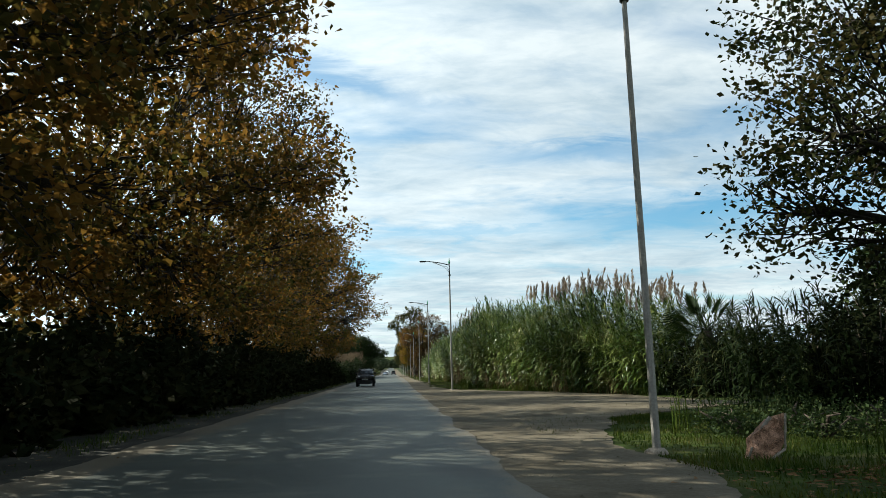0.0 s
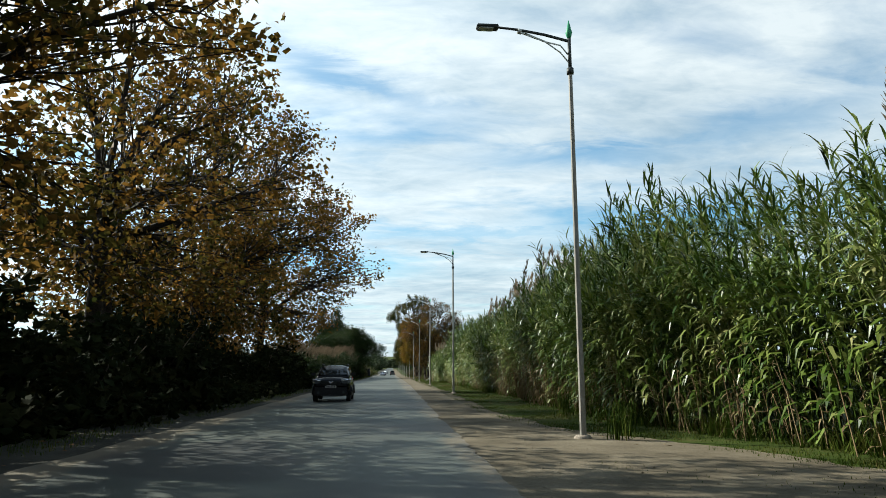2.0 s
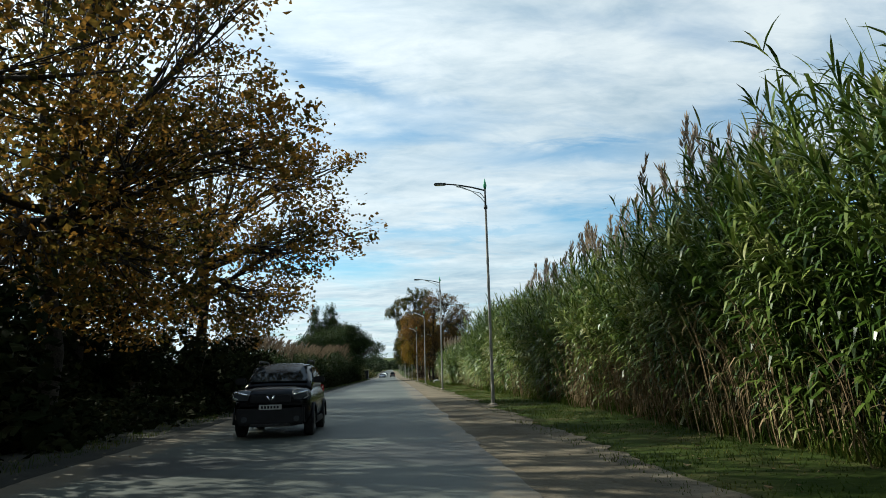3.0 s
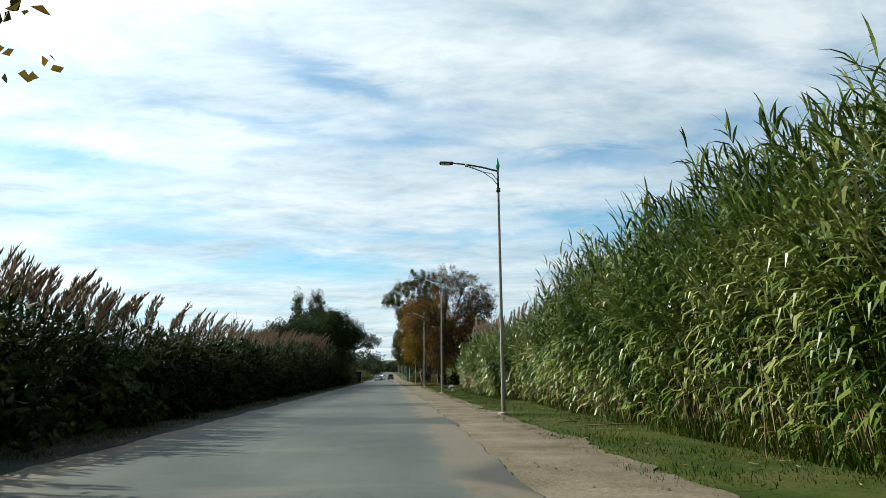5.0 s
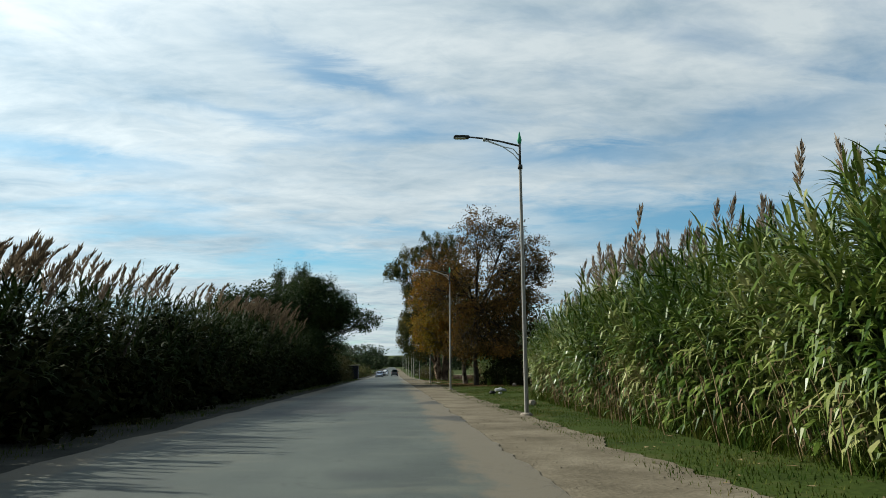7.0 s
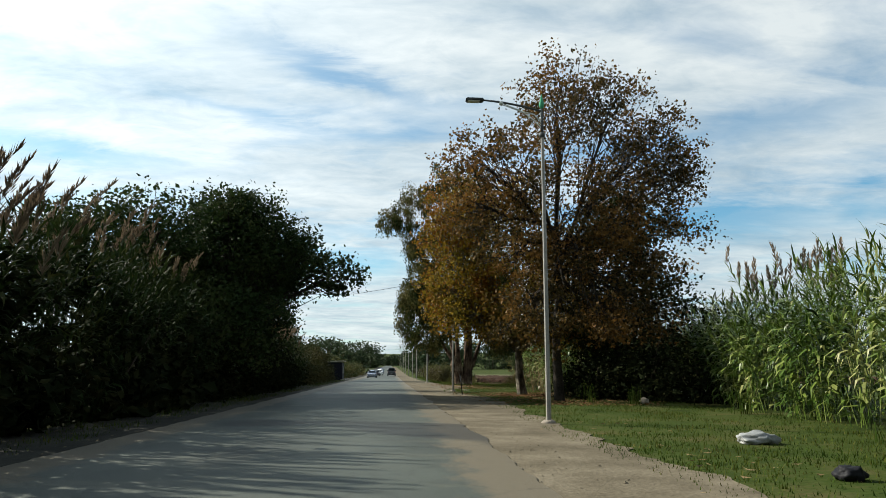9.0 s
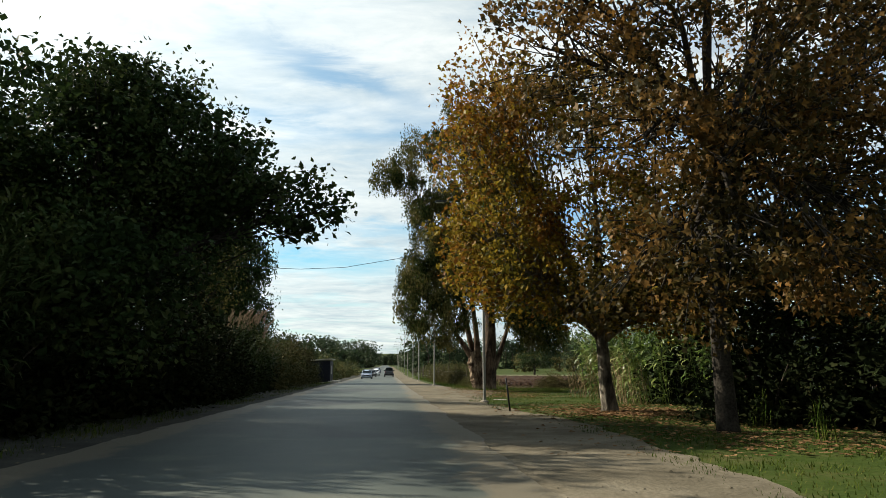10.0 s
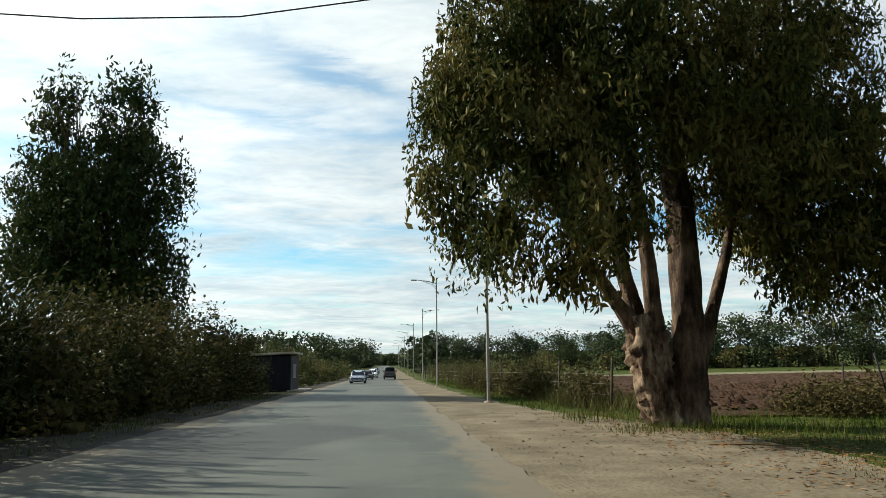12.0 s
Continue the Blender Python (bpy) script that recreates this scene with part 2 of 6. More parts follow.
def asphalt_material():
    """Old asphalt: mottled grey, dusty worn drifts across it, fine cracks."""
    mat, nt, bsdf = material("asphalt", 0.6)
    N, L = nt.nodes.new, nt.links.new
    bsdf.inputs["Specular IOR Level"].default_value = 0.16
    tc = N("ShaderNodeTexCoord")

    def tex(scale, detail, stretch, rough=0.6):
        mp, n = N("ShaderNodeMapping"), N("ShaderNodeTexNoise")
        mp.inputs["Scale"].default_value = stretch
        L(tc.outputs["Object"], mp.inputs[0])
        L(mp.outputs[0], n.inputs["Vector"])
        n.inputs["Scale"].default_value, n.inputs["Detail"].default_value, n.inputs["Roughness"].default_value = scale, detail, rough
        return n.outputs[0]

    def ramp(fac, stops):
        r = N("ShaderNodeValToRGB")
        els = r.color_ramp.elements
        while len(els) < len(stops):
            els.new(0.5)
        for k, (p, c) in enumerate(stops):
            els[k].position, els[k].color = p, (*c, 1)
        L(fac, r.inputs[0])
        return r.outputs[0]

    def blend(fac, a, b):
        mx = N("ShaderNodeMix")
        mx.data_type = "RGBA"
        L(fac, mx.inputs["Factor"])
        for v, s in ((a, "A"), (b, "B")):
            if isinstance(v, tuple):
                mx.inputs[s].default_value = (*v, 1)
            else:
                L(v, mx.inputs[s])
        return mx.outputs["Result"]

    base = ramp(tex(0.45, 6, (0.8, 0.35, 1)), [(0.3, (0.026, 0.031, 0.027)), (0.5, (0.044, 0.052, 0.044)), (0.72, (0.070, 0.079, 0.066))])
    grit = tex(70, 3, (1, 1, 1))
    base = blend(ramp(grit, [(0.45, (0, 0, 0)), (0.75, (0.5, 0.5, 0.5))]), base, (0.09, 0.09, 0.085))
    dust = ramp(tex(0.7, 7, (0.35, 1.1, 1), 0.7), [(0.54, (0, 0, 0)), (0.66, (0.75, 0.75, 0.75))])
    base = blend(dust, base, (0.088, 0.090, 0.070))
    sx = N("ShaderNodeSeparateXYZ")
    L(tc.outputs["Object"], sx.inputs[0])
    off = N("ShaderNodeMath")
    off.operation = "ADD"
    off.inputs[1].default_value = 1.75
    L(sx.outputs[0], off.inputs[0])
    side = N("ShaderNodeMath")
    side.operation = "ABSOLUTE"
    L(off.outputs[0], side.inputs[0])
    near = N("ShaderNodeMapRange")
    near.inputs["From Min"].default_value, near.inputs["From Max"].default_value = 2.4, 3.5
    near.inputs["To Min"].default_value, near.inputs["To Max"].default_value = -0.14, 0.36
    L(side.outputs[0], near.inputs["Value"])
    sand = N("ShaderNodeMath")
    sand.operation = "ADD"
    L(tex(1.3, 7, (1.0, 0.5, 1), 0.72), sand.inputs[0])
    L(near.outputs[0], sand.inputs[1])
    base = blend(ramp(sand.outputs[0], [(0.52, (0, 0, 0)), (0.70, (0.97, 0.97, 0.97))]), base, (0.102, 0.087, 0.061))
    patch = ramp(tex(0.28, 2, (0.6, 0.5, 1), 0.3), [(0.60, (0, 0, 0)), (0.63, (0.7, 0.7, 0.7))])
    base = blend(patch, base, (0.022, 0.023, 0.024))
    vo = N("ShaderNodeTexVoronoi")
    vo.feature = "DISTANCE_TO_EDGE"
    vo.inputs["Scale"].default_value = 0.55
    warp = N("ShaderNodeVectorMath")
    L(tc.outputs["Object"], warp.inputs[0])
    nz = N("ShaderNodeTexNoise")
    nz.inputs["Scale"].default_value = 1.6
    L(tc.outputs["Object"], nz.inputs["Vector"])
    L(nz.outputs[1], warp.inputs[1])
    L(warp.outputs[0], vo.inputs["Vector"])
    crack = ramp(vo.outputs["Distance"], [(0.0, (0.4, 0.4, 0.4)), (0.012, (0, 0, 0))])
    base = blend(crack, base, (0.014, 0.014, 0.014))
    L(base, bsdf.inputs["Base Color"])
    b = N("ShaderNodeBump")
    b.inputs["Strength"].default_value, b.inputs["Distance"].default_value = 0.35, 0.012
    L(grit, b.inputs["Height"])
    L(b.outputs[0], bsdf.inputs["Normal"])
    return mat


M_ASPHALT = asphalt_material()
M_DIRT = ground_material("dirt", [(0.052, 0.044, 0.030), (0.104, 0.088, 0.062), (0.165, 0.142, 0.104)], 0.6, 14, 0.6)
# grey grit of the left verge, its tone lowered for the hedge's shade
M_GRIT_SHADED = ground_material("shaded_gritty_verge", [(0.020, 0.021, 0.018), (0.037, 0.036, 0.030), (0.066, 0.063, 0.052)], 0.6, 14, 0.6)
M_GROUND = ground_material("grass_ground", [(0.013, 0.022, 0.004), (0.029, 0.043, 0.008), (0.066, 0.056, 0.023)], 0.45, 9, 0.8)
M_FIELD = ground_material("ploughed_soil", [(0.018, 0.010, 0.006), (0.038, 0.022, 0.014), (0.065, 0.04, 0.026)], 0.5, 5, 1.0, 0.95, (1, 1, 1), 0.1)
M_STUBBLE = ground_material("pale_stubble", [(0.066, 0.064, 0.036), (0.110, 0.106, 0.064), (0.150, 0.142, 0.090)], 0.1, 3, 0.5)
M_BARK = plain("plane_bark", (0.024, 0.020, 0.015), 0.9, vary=0.6, scale=2.2, bump=0.7)
M_BARK_DARK = plain("dark_bark", (0.018, 0.015, 0.012), 0.9, vary=0.5, scale=2.2, bump=0.7)
M_BARK_PALE = bark_material("pale_bark", [(0.020, 0.017, 0.013), (0.070, 0.060, 0.047), (0.18, 0.155, 0.12), (0.34, 0.30, 0.24)])
M_BARK_EUC = bark_material("eucalyptus_bark", [(0.012, 0.008, 0.006), (0.044, 0.030, 0.021), (0.105, 0.073, 0.050), (0.17, 0.135, 0.105)])
M_BARK_PEEL = bark_material("peeling_bark", [(0.016, 0.010, 0.007), (0.075, 0.050, 0.034), (0.22, 0.165, 0.115), (0.36, 0.30, 0.23)])
M_LEAF_PLANE = leaf_material("plane_leaves", [(0.018, 0.022, 0.005), (0.065, 0.050, 0.010), (0.13, 0.066, 0.013), (0.19, 0.10, 0.018)], 0.6, 0.45)
# darker copy of the plane leaves, with shade put into the colour
M_LEAF_OLIVE = leaf_material("shaded_plane_leaves", [(0.007, 0.012, 0.003), (0.018, 0.023, 0.006), (0.045, 0.034, 0.010)], 0.6, 0.3)
M_LEAF_ORANGE = leaf_material("autumn_leaves", [(0.012, 0.016, 0.004), (0.058, 0.052, 0.008), (0.21, 0.145, 0.016), (0.12, 0.050, 0.009), (0.24, 0.11, 0.016)], 0.5, 0.34, 0.3)
M_LEAF_RUST = leaf_material("rust_leaves", [(0.013, 0.012, 0.004), (0.044, 0.033, 0.010), (0.110, 0.060, 0.016), (0.19, 0.094, 0.022)], 0.5, 0.30, 0.3)
M_LEAF_EUC = leaf_material("eucalyptus_leaves", [(0.012, 0.021, 0.007), (0.036, 0.046, 0.012), (0.085, 0.076, 0.021), (0.14, 0.115, 0.040)], 0.6, 0.18, 0.5, 0.03)
M_LEAF_DARK = leaf_material("dark_leaves", [(0.009, 0.018, 0.005), (0.021, 0.036, 0.010), (0.052, 0.062, 0.019)], 0.6, 0.18, 0.35, 0.06)
# near-black leaves: the shade in hedge and shrubs is put into the colour
M_LEAF_SHADED = leaf_material("shaded_shrub_leaves", [(0.005, 0.008, 0.003), (0.010, 0.014, 0.005), (0.022, 0.022, 0.008)], 0.8, 0.08, 0.35, 0.02)
M_LEAF_OLIVE_HEDGE = leaf_material("olive_hedge_leaves", [(0.016, 0.020, 0.006), (0.042, 0.042, 0.014), (0.085, 0.068, 0.028)], 0.7, 0.2, 0.35, 0.04)
M_LEAF_FAR = leaf_material("far_leaves", [(0.020, 0.034, 0.015), (0.034, 0.050, 0.023), (0.056, 0.068, 0.033)], 0.6, 0.1, 0.05)
M_BRUSH = leaf_material("dry_brush", [(0.022, 0.024, 0.008), (0.050, 0.044, 0.016), (0.095, 0.074, 0.034)], 0.7, 0.2, 0.5, 0.03)
M_LEAF_SCRUB = leaf_material("scrub_leaves", [(0.030, 0.036, 0.012), (0.066, 0.066, 0.021), (0.114, 0.090, 0.036)], 0.6, 0.2, 0.12)
M_REED = leaf_material("reed_leaves", [(0.007, 0.018, 0.003), (0.034, 0.066, 0.008), (0.105, 0.142, 0.026), (0.25, 0.25, 0.10)], 0.36, 0.16, 0.5, 0.22)
# the reed leaves again for beds in shade: the shade is in the colour
M_REED_SHADED = leaf_material("shaded_reed_leaves", [(0.008, 0.015, 0.004), (0.018, 0.030, 0.008), (0.045, 0.048, 0.015)], 0.6, 0.15, 0.4, gloss=0.04)
M_DRY = leaf_material("dry_reed", [(0.078, 0.055, 0.029), (0.143, 0.104, 0.055), (0.221, 0.169, 0.098)], 0.7, 0.15, 0.6)
M_PLUME = leaf_material("reed_plumes", [(0.120, 0.098, 0.075), (0.203, 0.161, 0.120), (0.270, 0.203, 0.135)], 0.8, 0.3, 0.3)
# plumes of those beds, their colour lowered for the backlit side
M_PLUME_SHADED = leaf_material("shaded_plumes", [(0.070, 0.050, 0.034), (0.12, 0.088, 0.056), (0.19, 0.145, 0.095)], 0.8, 0.25, 0.3)
M_GRASS = leaf_material("grass_blades", [(0.015, 0.032, 0.004), (0.028, 0.050, 0.006), (0.054, 0.068, 0.010), (0.095, 0.082, 0.026)], 0.7, 0.25, 0.6, 0.04)
M_LITTER = leaf_material("fallen_leaves", [(0.060, 0.033, 0.015), (0.120, 0.066, 0.030), (0.180, 0.114, 0.060)], 0.8, 0.05, 0.8)
M_STONE = plain("pale_stone", (0.22, 0.19, 0.155), 0.9, vary=0.35, scale=4, bump=0.8)
M_POST = plain("galvanised_post", (0.21, 0.20, 0.178), 0.55, 0.0, 0.2, 3.0)
M_ARM = plain("dark_arm_paint", (0.05, 0.055, 0.055), 0.5, 0.2, 0.2, 5.0)
M_BRACE = plain("pale_brace", (0.45, 0.47, 0.44), 0.5, 0.2, 0.15, 5.0)
M_FINIAL = plain("green_paint", (0.05, 0.25, 0.13), 0.5, 0.0, 0.2, 5.0)
M_LENS = plain("lamp_lens", (0.55, 0.56, 0.55), 0.2, 0.0, 0.05, 5.0)
M_CONCRETE = plain("concrete", (0.30, 0.275, 0.235), 0.9, vary=0.25, scale=5, bump=0.5)
M_WOOD = plain("weathered_wood", (0.05, 0.04, 0.03), 0.9, vary=0.5, scale=5, bump=0.6)
M_BLACK = plain("black_paint", (0.012, 0.012, 0.014), 0.6, vary=0.3)
M_WIRE = plain("fence_wire", (0.12, 0.11, 0.10), 0.5, 0.6)
M_CAR_BLACK = plain("black_car_paint", (0.004, 0.004, 0.005), 0.22, 0.0, 0.1)
M_CAR_BLACK.node_tree.nodes["Principled BSDF"].inputs["Specular IOR Level"].default_value = 0.2
M_CAR_GREY = plain("dark_grey_car_paint", (0.05, 0.05, 0.055), 0.3, 0.2, 0.1)
M_CAR_SILVER = plain("silver_blue_car_paint", (0.30, 0.34, 0.42), 0.25, 0.4, 0.1)
M_CAR_WHITE = plain("white_car_paint", (0.75, 0.75, 0.74), 0.3, 0.0, 0.05)
M_TYRE = plain("tyre_rubber", (0.018, 0.018, 0.018), 0.85, vary=0.3)
M_RIM = plain("alloy_rim", (0.022, 0.022, 0.024), 0.45, 0.5)
M_TRIM = plain("black_plastic", (0.010, 0.010, 0.011), 0.6, vary=0.2)
M_TRIM.node_tree.nodes["Principled BSDF"].inputs["Specular IOR Level"].default_value = 0.2
M_CHROME = plain("chrome", (0.65, 0.66, 0.68), 0.15, 0.9)
M_LIGHT = plain("headlight_lens", (0.05, 0.055, 0.06), 0.12, 0.2)
M_TAIL = plain("tail_light", (0.35, 0.02, 0.02), 0.2)
M_PLATE = plain("plate_white", (0.35, 0.35, 0.34), 0.4)
M_ROOF = plain("pale_slab", (0.30, 0.28, 0.22), 0.8, vary=0.3, scale=3)
M_SHED = plain("dark_blue_sheet", (0.007, 0.008, 0.013), 0.6, vary=0.35, scale=2)
M_BAG = plain("white_plastic", (0.21, 0.215, 0.21), 0.45, vary=0.15, scale=6, bump=0.5)
M_BRICK_DUST = plain("broken_brick", (0.29, 0.17, 0.115), 0.9, vary=0.75, scale=7, bump=1.0)


def glass_material():
    mat, nt, bsdf = material("car_glass", 0.04)
    bsdf.inputs["Base Color"].default_value = (0.006, 0.008, 0.009, 1)
    bsdf.inputs["Specular IOR Level"].default_value = 0.14
    return mat


M_GLASS = glass_material()


# ---- building helpers ----
def part(name, bm, mat, parent=None, label=""):
    """Links a bmesh or a mesh as one object under a thing."""
    if isinstance(bm, bmesh.types.BMesh):
        me = bpy.data.meshes.new(name)
        bm.to_mesh(me)
        bm.free()
    else:
        me = bm
    if not me.materials:
        me.materials.append(mat)
    ob = new(name, me)
    ob.parent = parent
    return tagged(ob, label)


def quads(name, verts, faces, smooth=False):
    """A mesh from numpy arrays: verts (n, 3), faces (m, k)."""
    me = bpy.data.meshes.new(name)
    verts, faces = np.asarray(verts, np.float32), np.asarray(faces, np.int32)
    k = faces.shape[1]
    me.vertices.add(len(verts))
    me.vertices.foreach_set("co", verts.ravel())
    me.loops.add(faces.size)
    me.loops.foreach_set("vertex_index", faces.ravel())
    me.polygons.add(len(faces))
    me.polygons.foreach_set("loop_start", np.arange(0, faces.size, k, dtype=np.int32))
    me.polygons.foreach_set("use_smooth", np.full(len(faces), smooth))
    me.update(calc_edges=True)
    return me


def tube(bm, pts, radii, sides=8, cap=True):
    """A bent, tapering tube along points."""
    rings = []
    for k, p in enumerate(pts):
        p = Vector(p)
        d = (Vector(pts[min(k + 1, len(pts) - 1)]) - Vector(pts[max(k - 1, 0)])).normalized()
        u = d.orthogonal().normalized() if k == 0 else (u - d * u.dot(d)).normalized()
        v = d.cross(u)
        rings.append([bm.verts.new(p + (u * math.cos(a) + v * math.sin(a)) * radii[k]) for a in [2 * math.pi * s / sides for s in range(sides)]])
    for a, b in zip(rings, rings[1:]):
        for s in range(sides):
            f = bm.faces.new((a[s], a[(s + 1) % sides], b[(s + 1) % sides], b[s]))
            f.smooth = True
    if cap:
        bm.faces.new(rings[0][::-1])
        bm.faces.new(rings[-1])
    return bm


def box(bm, x0, x1, y0, y1, z0, z1, bevel=0.0):
    g = bmesh.ops.create_cube(bm, size=1.0, matrix=Matrix.Translation(((x0 + x1) / 2, (y0 + y1) / 2, (z0 + z1) / 2)) @ Matrix.Diagonal((x1 - x0, y1 - y0, z1 - z0, 1)))
    if bevel:
        edges = list({e for v in g["verts"] for e in v.link_edges})
        bmesh.ops.bevel(bm, geom=edges, offset=bevel, segments=2, affect="EDGES")
    return bm


def leaves(rng, centres, sizes, droop=0.3, slim=0.7):
    """Leaves as small folded kites at the centres: two triangles each, hinged at the midrib."""
    n = len(centres)
    a = rng.uniform(0, 2 * math.pi, n)
    el = rng.normal(-droop, 0.5, n)
    d = np.stack([np.cos(a) * np.cos(el), np.sin(a) * np.cos(el), np.sin(el)], 1)
    s = np.cross(d, rng.normal(0, 1, (n, 3)))
    s /= np.linalg.norm(s, axis=1)[:, None] + 1e-9
    nrm = np.cross(d, s)
    w, l = sizes[:, None] * slim * 0.5, sizes[:, None] * 0.5
    j1, j2 = rng.uniform(-0.35, 0.5, (n, 1)), rng.uniform(-0.35, 0.5, (n, 1))
    k1, k2 = rng.uniform(0.7, 1.25, (n, 1)), rng.uniform(0.7, 1.25, (n, 1))
    v = np.stack([centres - d * l, centres + s * w * k1 - nrm * w * 0.3 + d * l * j1, centres + d * l, centres - s * w * k2 - nrm * w * 0.3 + d * l * j2], 1).reshape(-1, 3)
    i = np.arange(n)[:, None] * 4
    f = np.concatenate([i + [0, 1, 2], i + [0, 2, 3]], 1).reshape(-1, 3)
    return v, f


def lobed_leaves(rng, centres, sizes, droop=0.3):
    """Broad plane leaves with a tip and two side lobes, cupped a little: four triangles each."""
    n = len(centres)
    a = rng.uniform(0, 2 * math.pi, n)
    el = rng.normal(-droop - 0.2, 0.55, n)
    d = np.stack([np.cos(a) * np.cos(el), np.sin(a) * np.cos(el), np.sin(el)], 1)
    s = np.cross(d, rng.normal(0, 1, (n, 3)))
    s /= np.linalg.norm(s, axis=1)[:, None] + 1e-9
    nrm = np.cross(d, s)
    z = sizes[:, None]
    cup = rng.uniform(-0.25, 0.1, (n, 1))
    at = lambda x, y, h: centres + (s * x + d * y + nrm * h * cup) * z * rng.uniform(0.85, 1.15, (n, 1))
    v = np.stack([centres - d * z * 0.4, at(0.52, -0.02, 1.0), at(0.20, 0.10, 0.3), at(0.0, 0.55, 0.4), at(-0.20, 0.10, 0.3), at(-0.52, -0.02, 1.0)], 1).reshape(-1, 3)
    i = np.arange(n)[:, None] * 6
    f = np.concatenate([i + [0, 1, 2], i + [0, 2, 3], i + [0, 3, 4], i + [0, 4, 5]], 1).reshape(-1, 3)
    return v, f


def tree(name, x, y, lobes, trunk_h, trunk_r, count, leaf, mat, bark, seed, label, category="tree", droop=0.3, slim=0.75, spread=0.5, lean=(0.0, 0.0), group="", stems=None, twigs=22, core=0.25, gnarl=0.16, inner=1.0, lobed=False, peeled=None):
    """A trunk (or stems) with limbs that reach into lobes (dx, dy, z, rx, ry, rz), and leaves in loose clumps on the twigs."""
    rng = np.random.default_rng(seed)
    root = tagged(new(name), label, category, group)
    root.location = (x, y, 0)
    if stems is None:
        top = Vector((lean[0], lean[1], trunk_h))
        wob = Vector((rng.normal(0, 0.08), rng.normal(0, 0.08), 0))
        stems = [([Vector((0, 0, -0.2)), Vector((0, 0, 0.15)), top * 0.3 - wob, top * 0.65 + wob, top], [trunk_r * 1.55, trunk_r * 1.2, trunk_r, trunk_r * 0.9, trunk_r * 0.75])]
    tips = []
    for pts, radii in stems:
        bm = bmesh.new()
        if gnarl > 0.2:  # closer rings for a ridged trunk
            pp, rr = [], []
            for a in range(len(pts) - 1):
                for q in range(10):
                    pp.append(pts[a].lerp(pts[a + 1], q / 10))
                    rr.append(radii[a] + (radii[a + 1] - radii[a]) * q / 10)
            pp.append(pts[-1])
            rr.append(radii[-1])
            tube(bm, pp, rr, 34)
        else:
            tube(bm, pts, radii, 14)
        if gnarl > 0.2:  # knotted ridges that wind up the trunk
            bm.verts.ensure_lookup_table()
            for q, v in enumerate(bm.verts):
                c0, rad = pp[q // 34], rr[q // 34]
                out = (v.co - c0) / max(rad, 1e-6)
                a = math.atan2(out.y, out.x)
                w = Vector((math.cos(a + 0.5 * c0.z) * 2.6 + seed, math.sin(a + 0.5 * c0.z) * 2.6, c0.z * 0.9))
                nz = 0.35 - 1.7 * abs(noise.noise(w)) + 0.5 * noise.noise(w * 2.6)
                v.co += out * rad * nz * gnarl * (1.0 if pp[-1].z < 3 else 0.28)
        else:
            for v in bm.verts:
                v.co += Vector((v.co.x, v.co.y, 0)).normalized() * noise.noise(Vector((v.co.x * 2.2 + seed, v.co.y * 2.2, v.co.z * 0.7))) * radii[0] * gnarl
        if peeled and not tips:
            part("trunk", bm, peeled, root, "gnarled stump with pale peeling bark")
        else:
            part("trunk", bm, bark, root)
        tips.append((Vector(pts[-2]), Vector(pts[-1]), radii[-1]))
    total = sum((l[3] * l[4] * l[5]) ** 0.8 for l in lobes)
    allc, alls = [], []
    twig = bmesh.new()
    for lb in lobes:
        c, r = Vector(lb[:3]), np.array(lb[3:6])
        low, tip, r0 = min(tips, key=lambda q: (q[1] - c).length)
        bm = bmesh.new()
        start = low.lerp(tip, rng.uniform(0.1, 1.0))
        mid = start.lerp(c, 0.5) + Vector(rng.normal(0, 0.3, 3))
        mid.z += 0.08 * (c - start).length
        r0 = max(0.05, r0 * 0.72)
        tube(bm, [start, start.lerp(mid, 0.5) + Vector(rng.normal(0, 0.1, 3)), mid, mid.lerp(c, 0.5) + Vector(rng.normal(0, 0.15, 3)), c], [r0, r0 * 0.85, r0 * 0.65, r0 * 0.45, r0 * 0.25], 7)
        share = (lb[3] * lb[4] * lb[5]) ** 0.8 / total
        clumps = max(8, int(share * count / max(34, count / 1000)))
        u = rng.normal(0, 1, (clumps, 3))
        u /= np.linalg.norm(u, axis=1)[:, None]
        rad = rng.uniform(core, 1.0, clumps) ** 0.6
        cen = np.array(c) + u * rad[:, None] * r * rng.uniform(0.85, 1.12, (clumps, 1))
        for q in cen[:: max(1, clumps // twigs)]:
            q = Vector(q)
            s0 = start.lerp(mid, rng.uniform(0.5, 1.0)) if rng.random() < 0.3 else mid.lerp(c, rng.uniform(0.0, 1.0))
            w = s0.lerp(q, 0.5) + Vector(rng.normal(0, 0.2, 3))
            tube(twig, [s0, w, q], [r0 * 0.26, r0 * 0.16, 0.012], 5, False)
        part("limb", bm, bark, root)
        per = max(1, int(share * count / clumps))
        idx = np.repeat(np.arange(clumps), per)
        allc.append(cen[idx] + np.clip(rng.normal(0, 1, (len(idx), 3)), -1.7, 1.7) * spread * np.array([1, 1, 0.75 if droop < 0.6 else 1.35]) * rng.uniform(0.45, 1.1, clumps)[idx][:, None])
        alls.append(rng.uniform(0.55, 1.25, len(idx)) * leaf * np.where(rad[idx] < 0.8, inner, 1.0))
    tagged(part("twig_spray", twig, bark, root), kind="stuff")
    cen = np.concatenate(allc)
    siz = np.concatenate(alls)
    keep = cen[:, 2] > 0.05
    v, f = lobed_leaves(rng, cen[keep], siz[keep], droop) if lobed else leaves(rng, cen[keep], siz[keep], droop, slim)
    part("crown", quads("crown", v, f), mat, root)
    return root


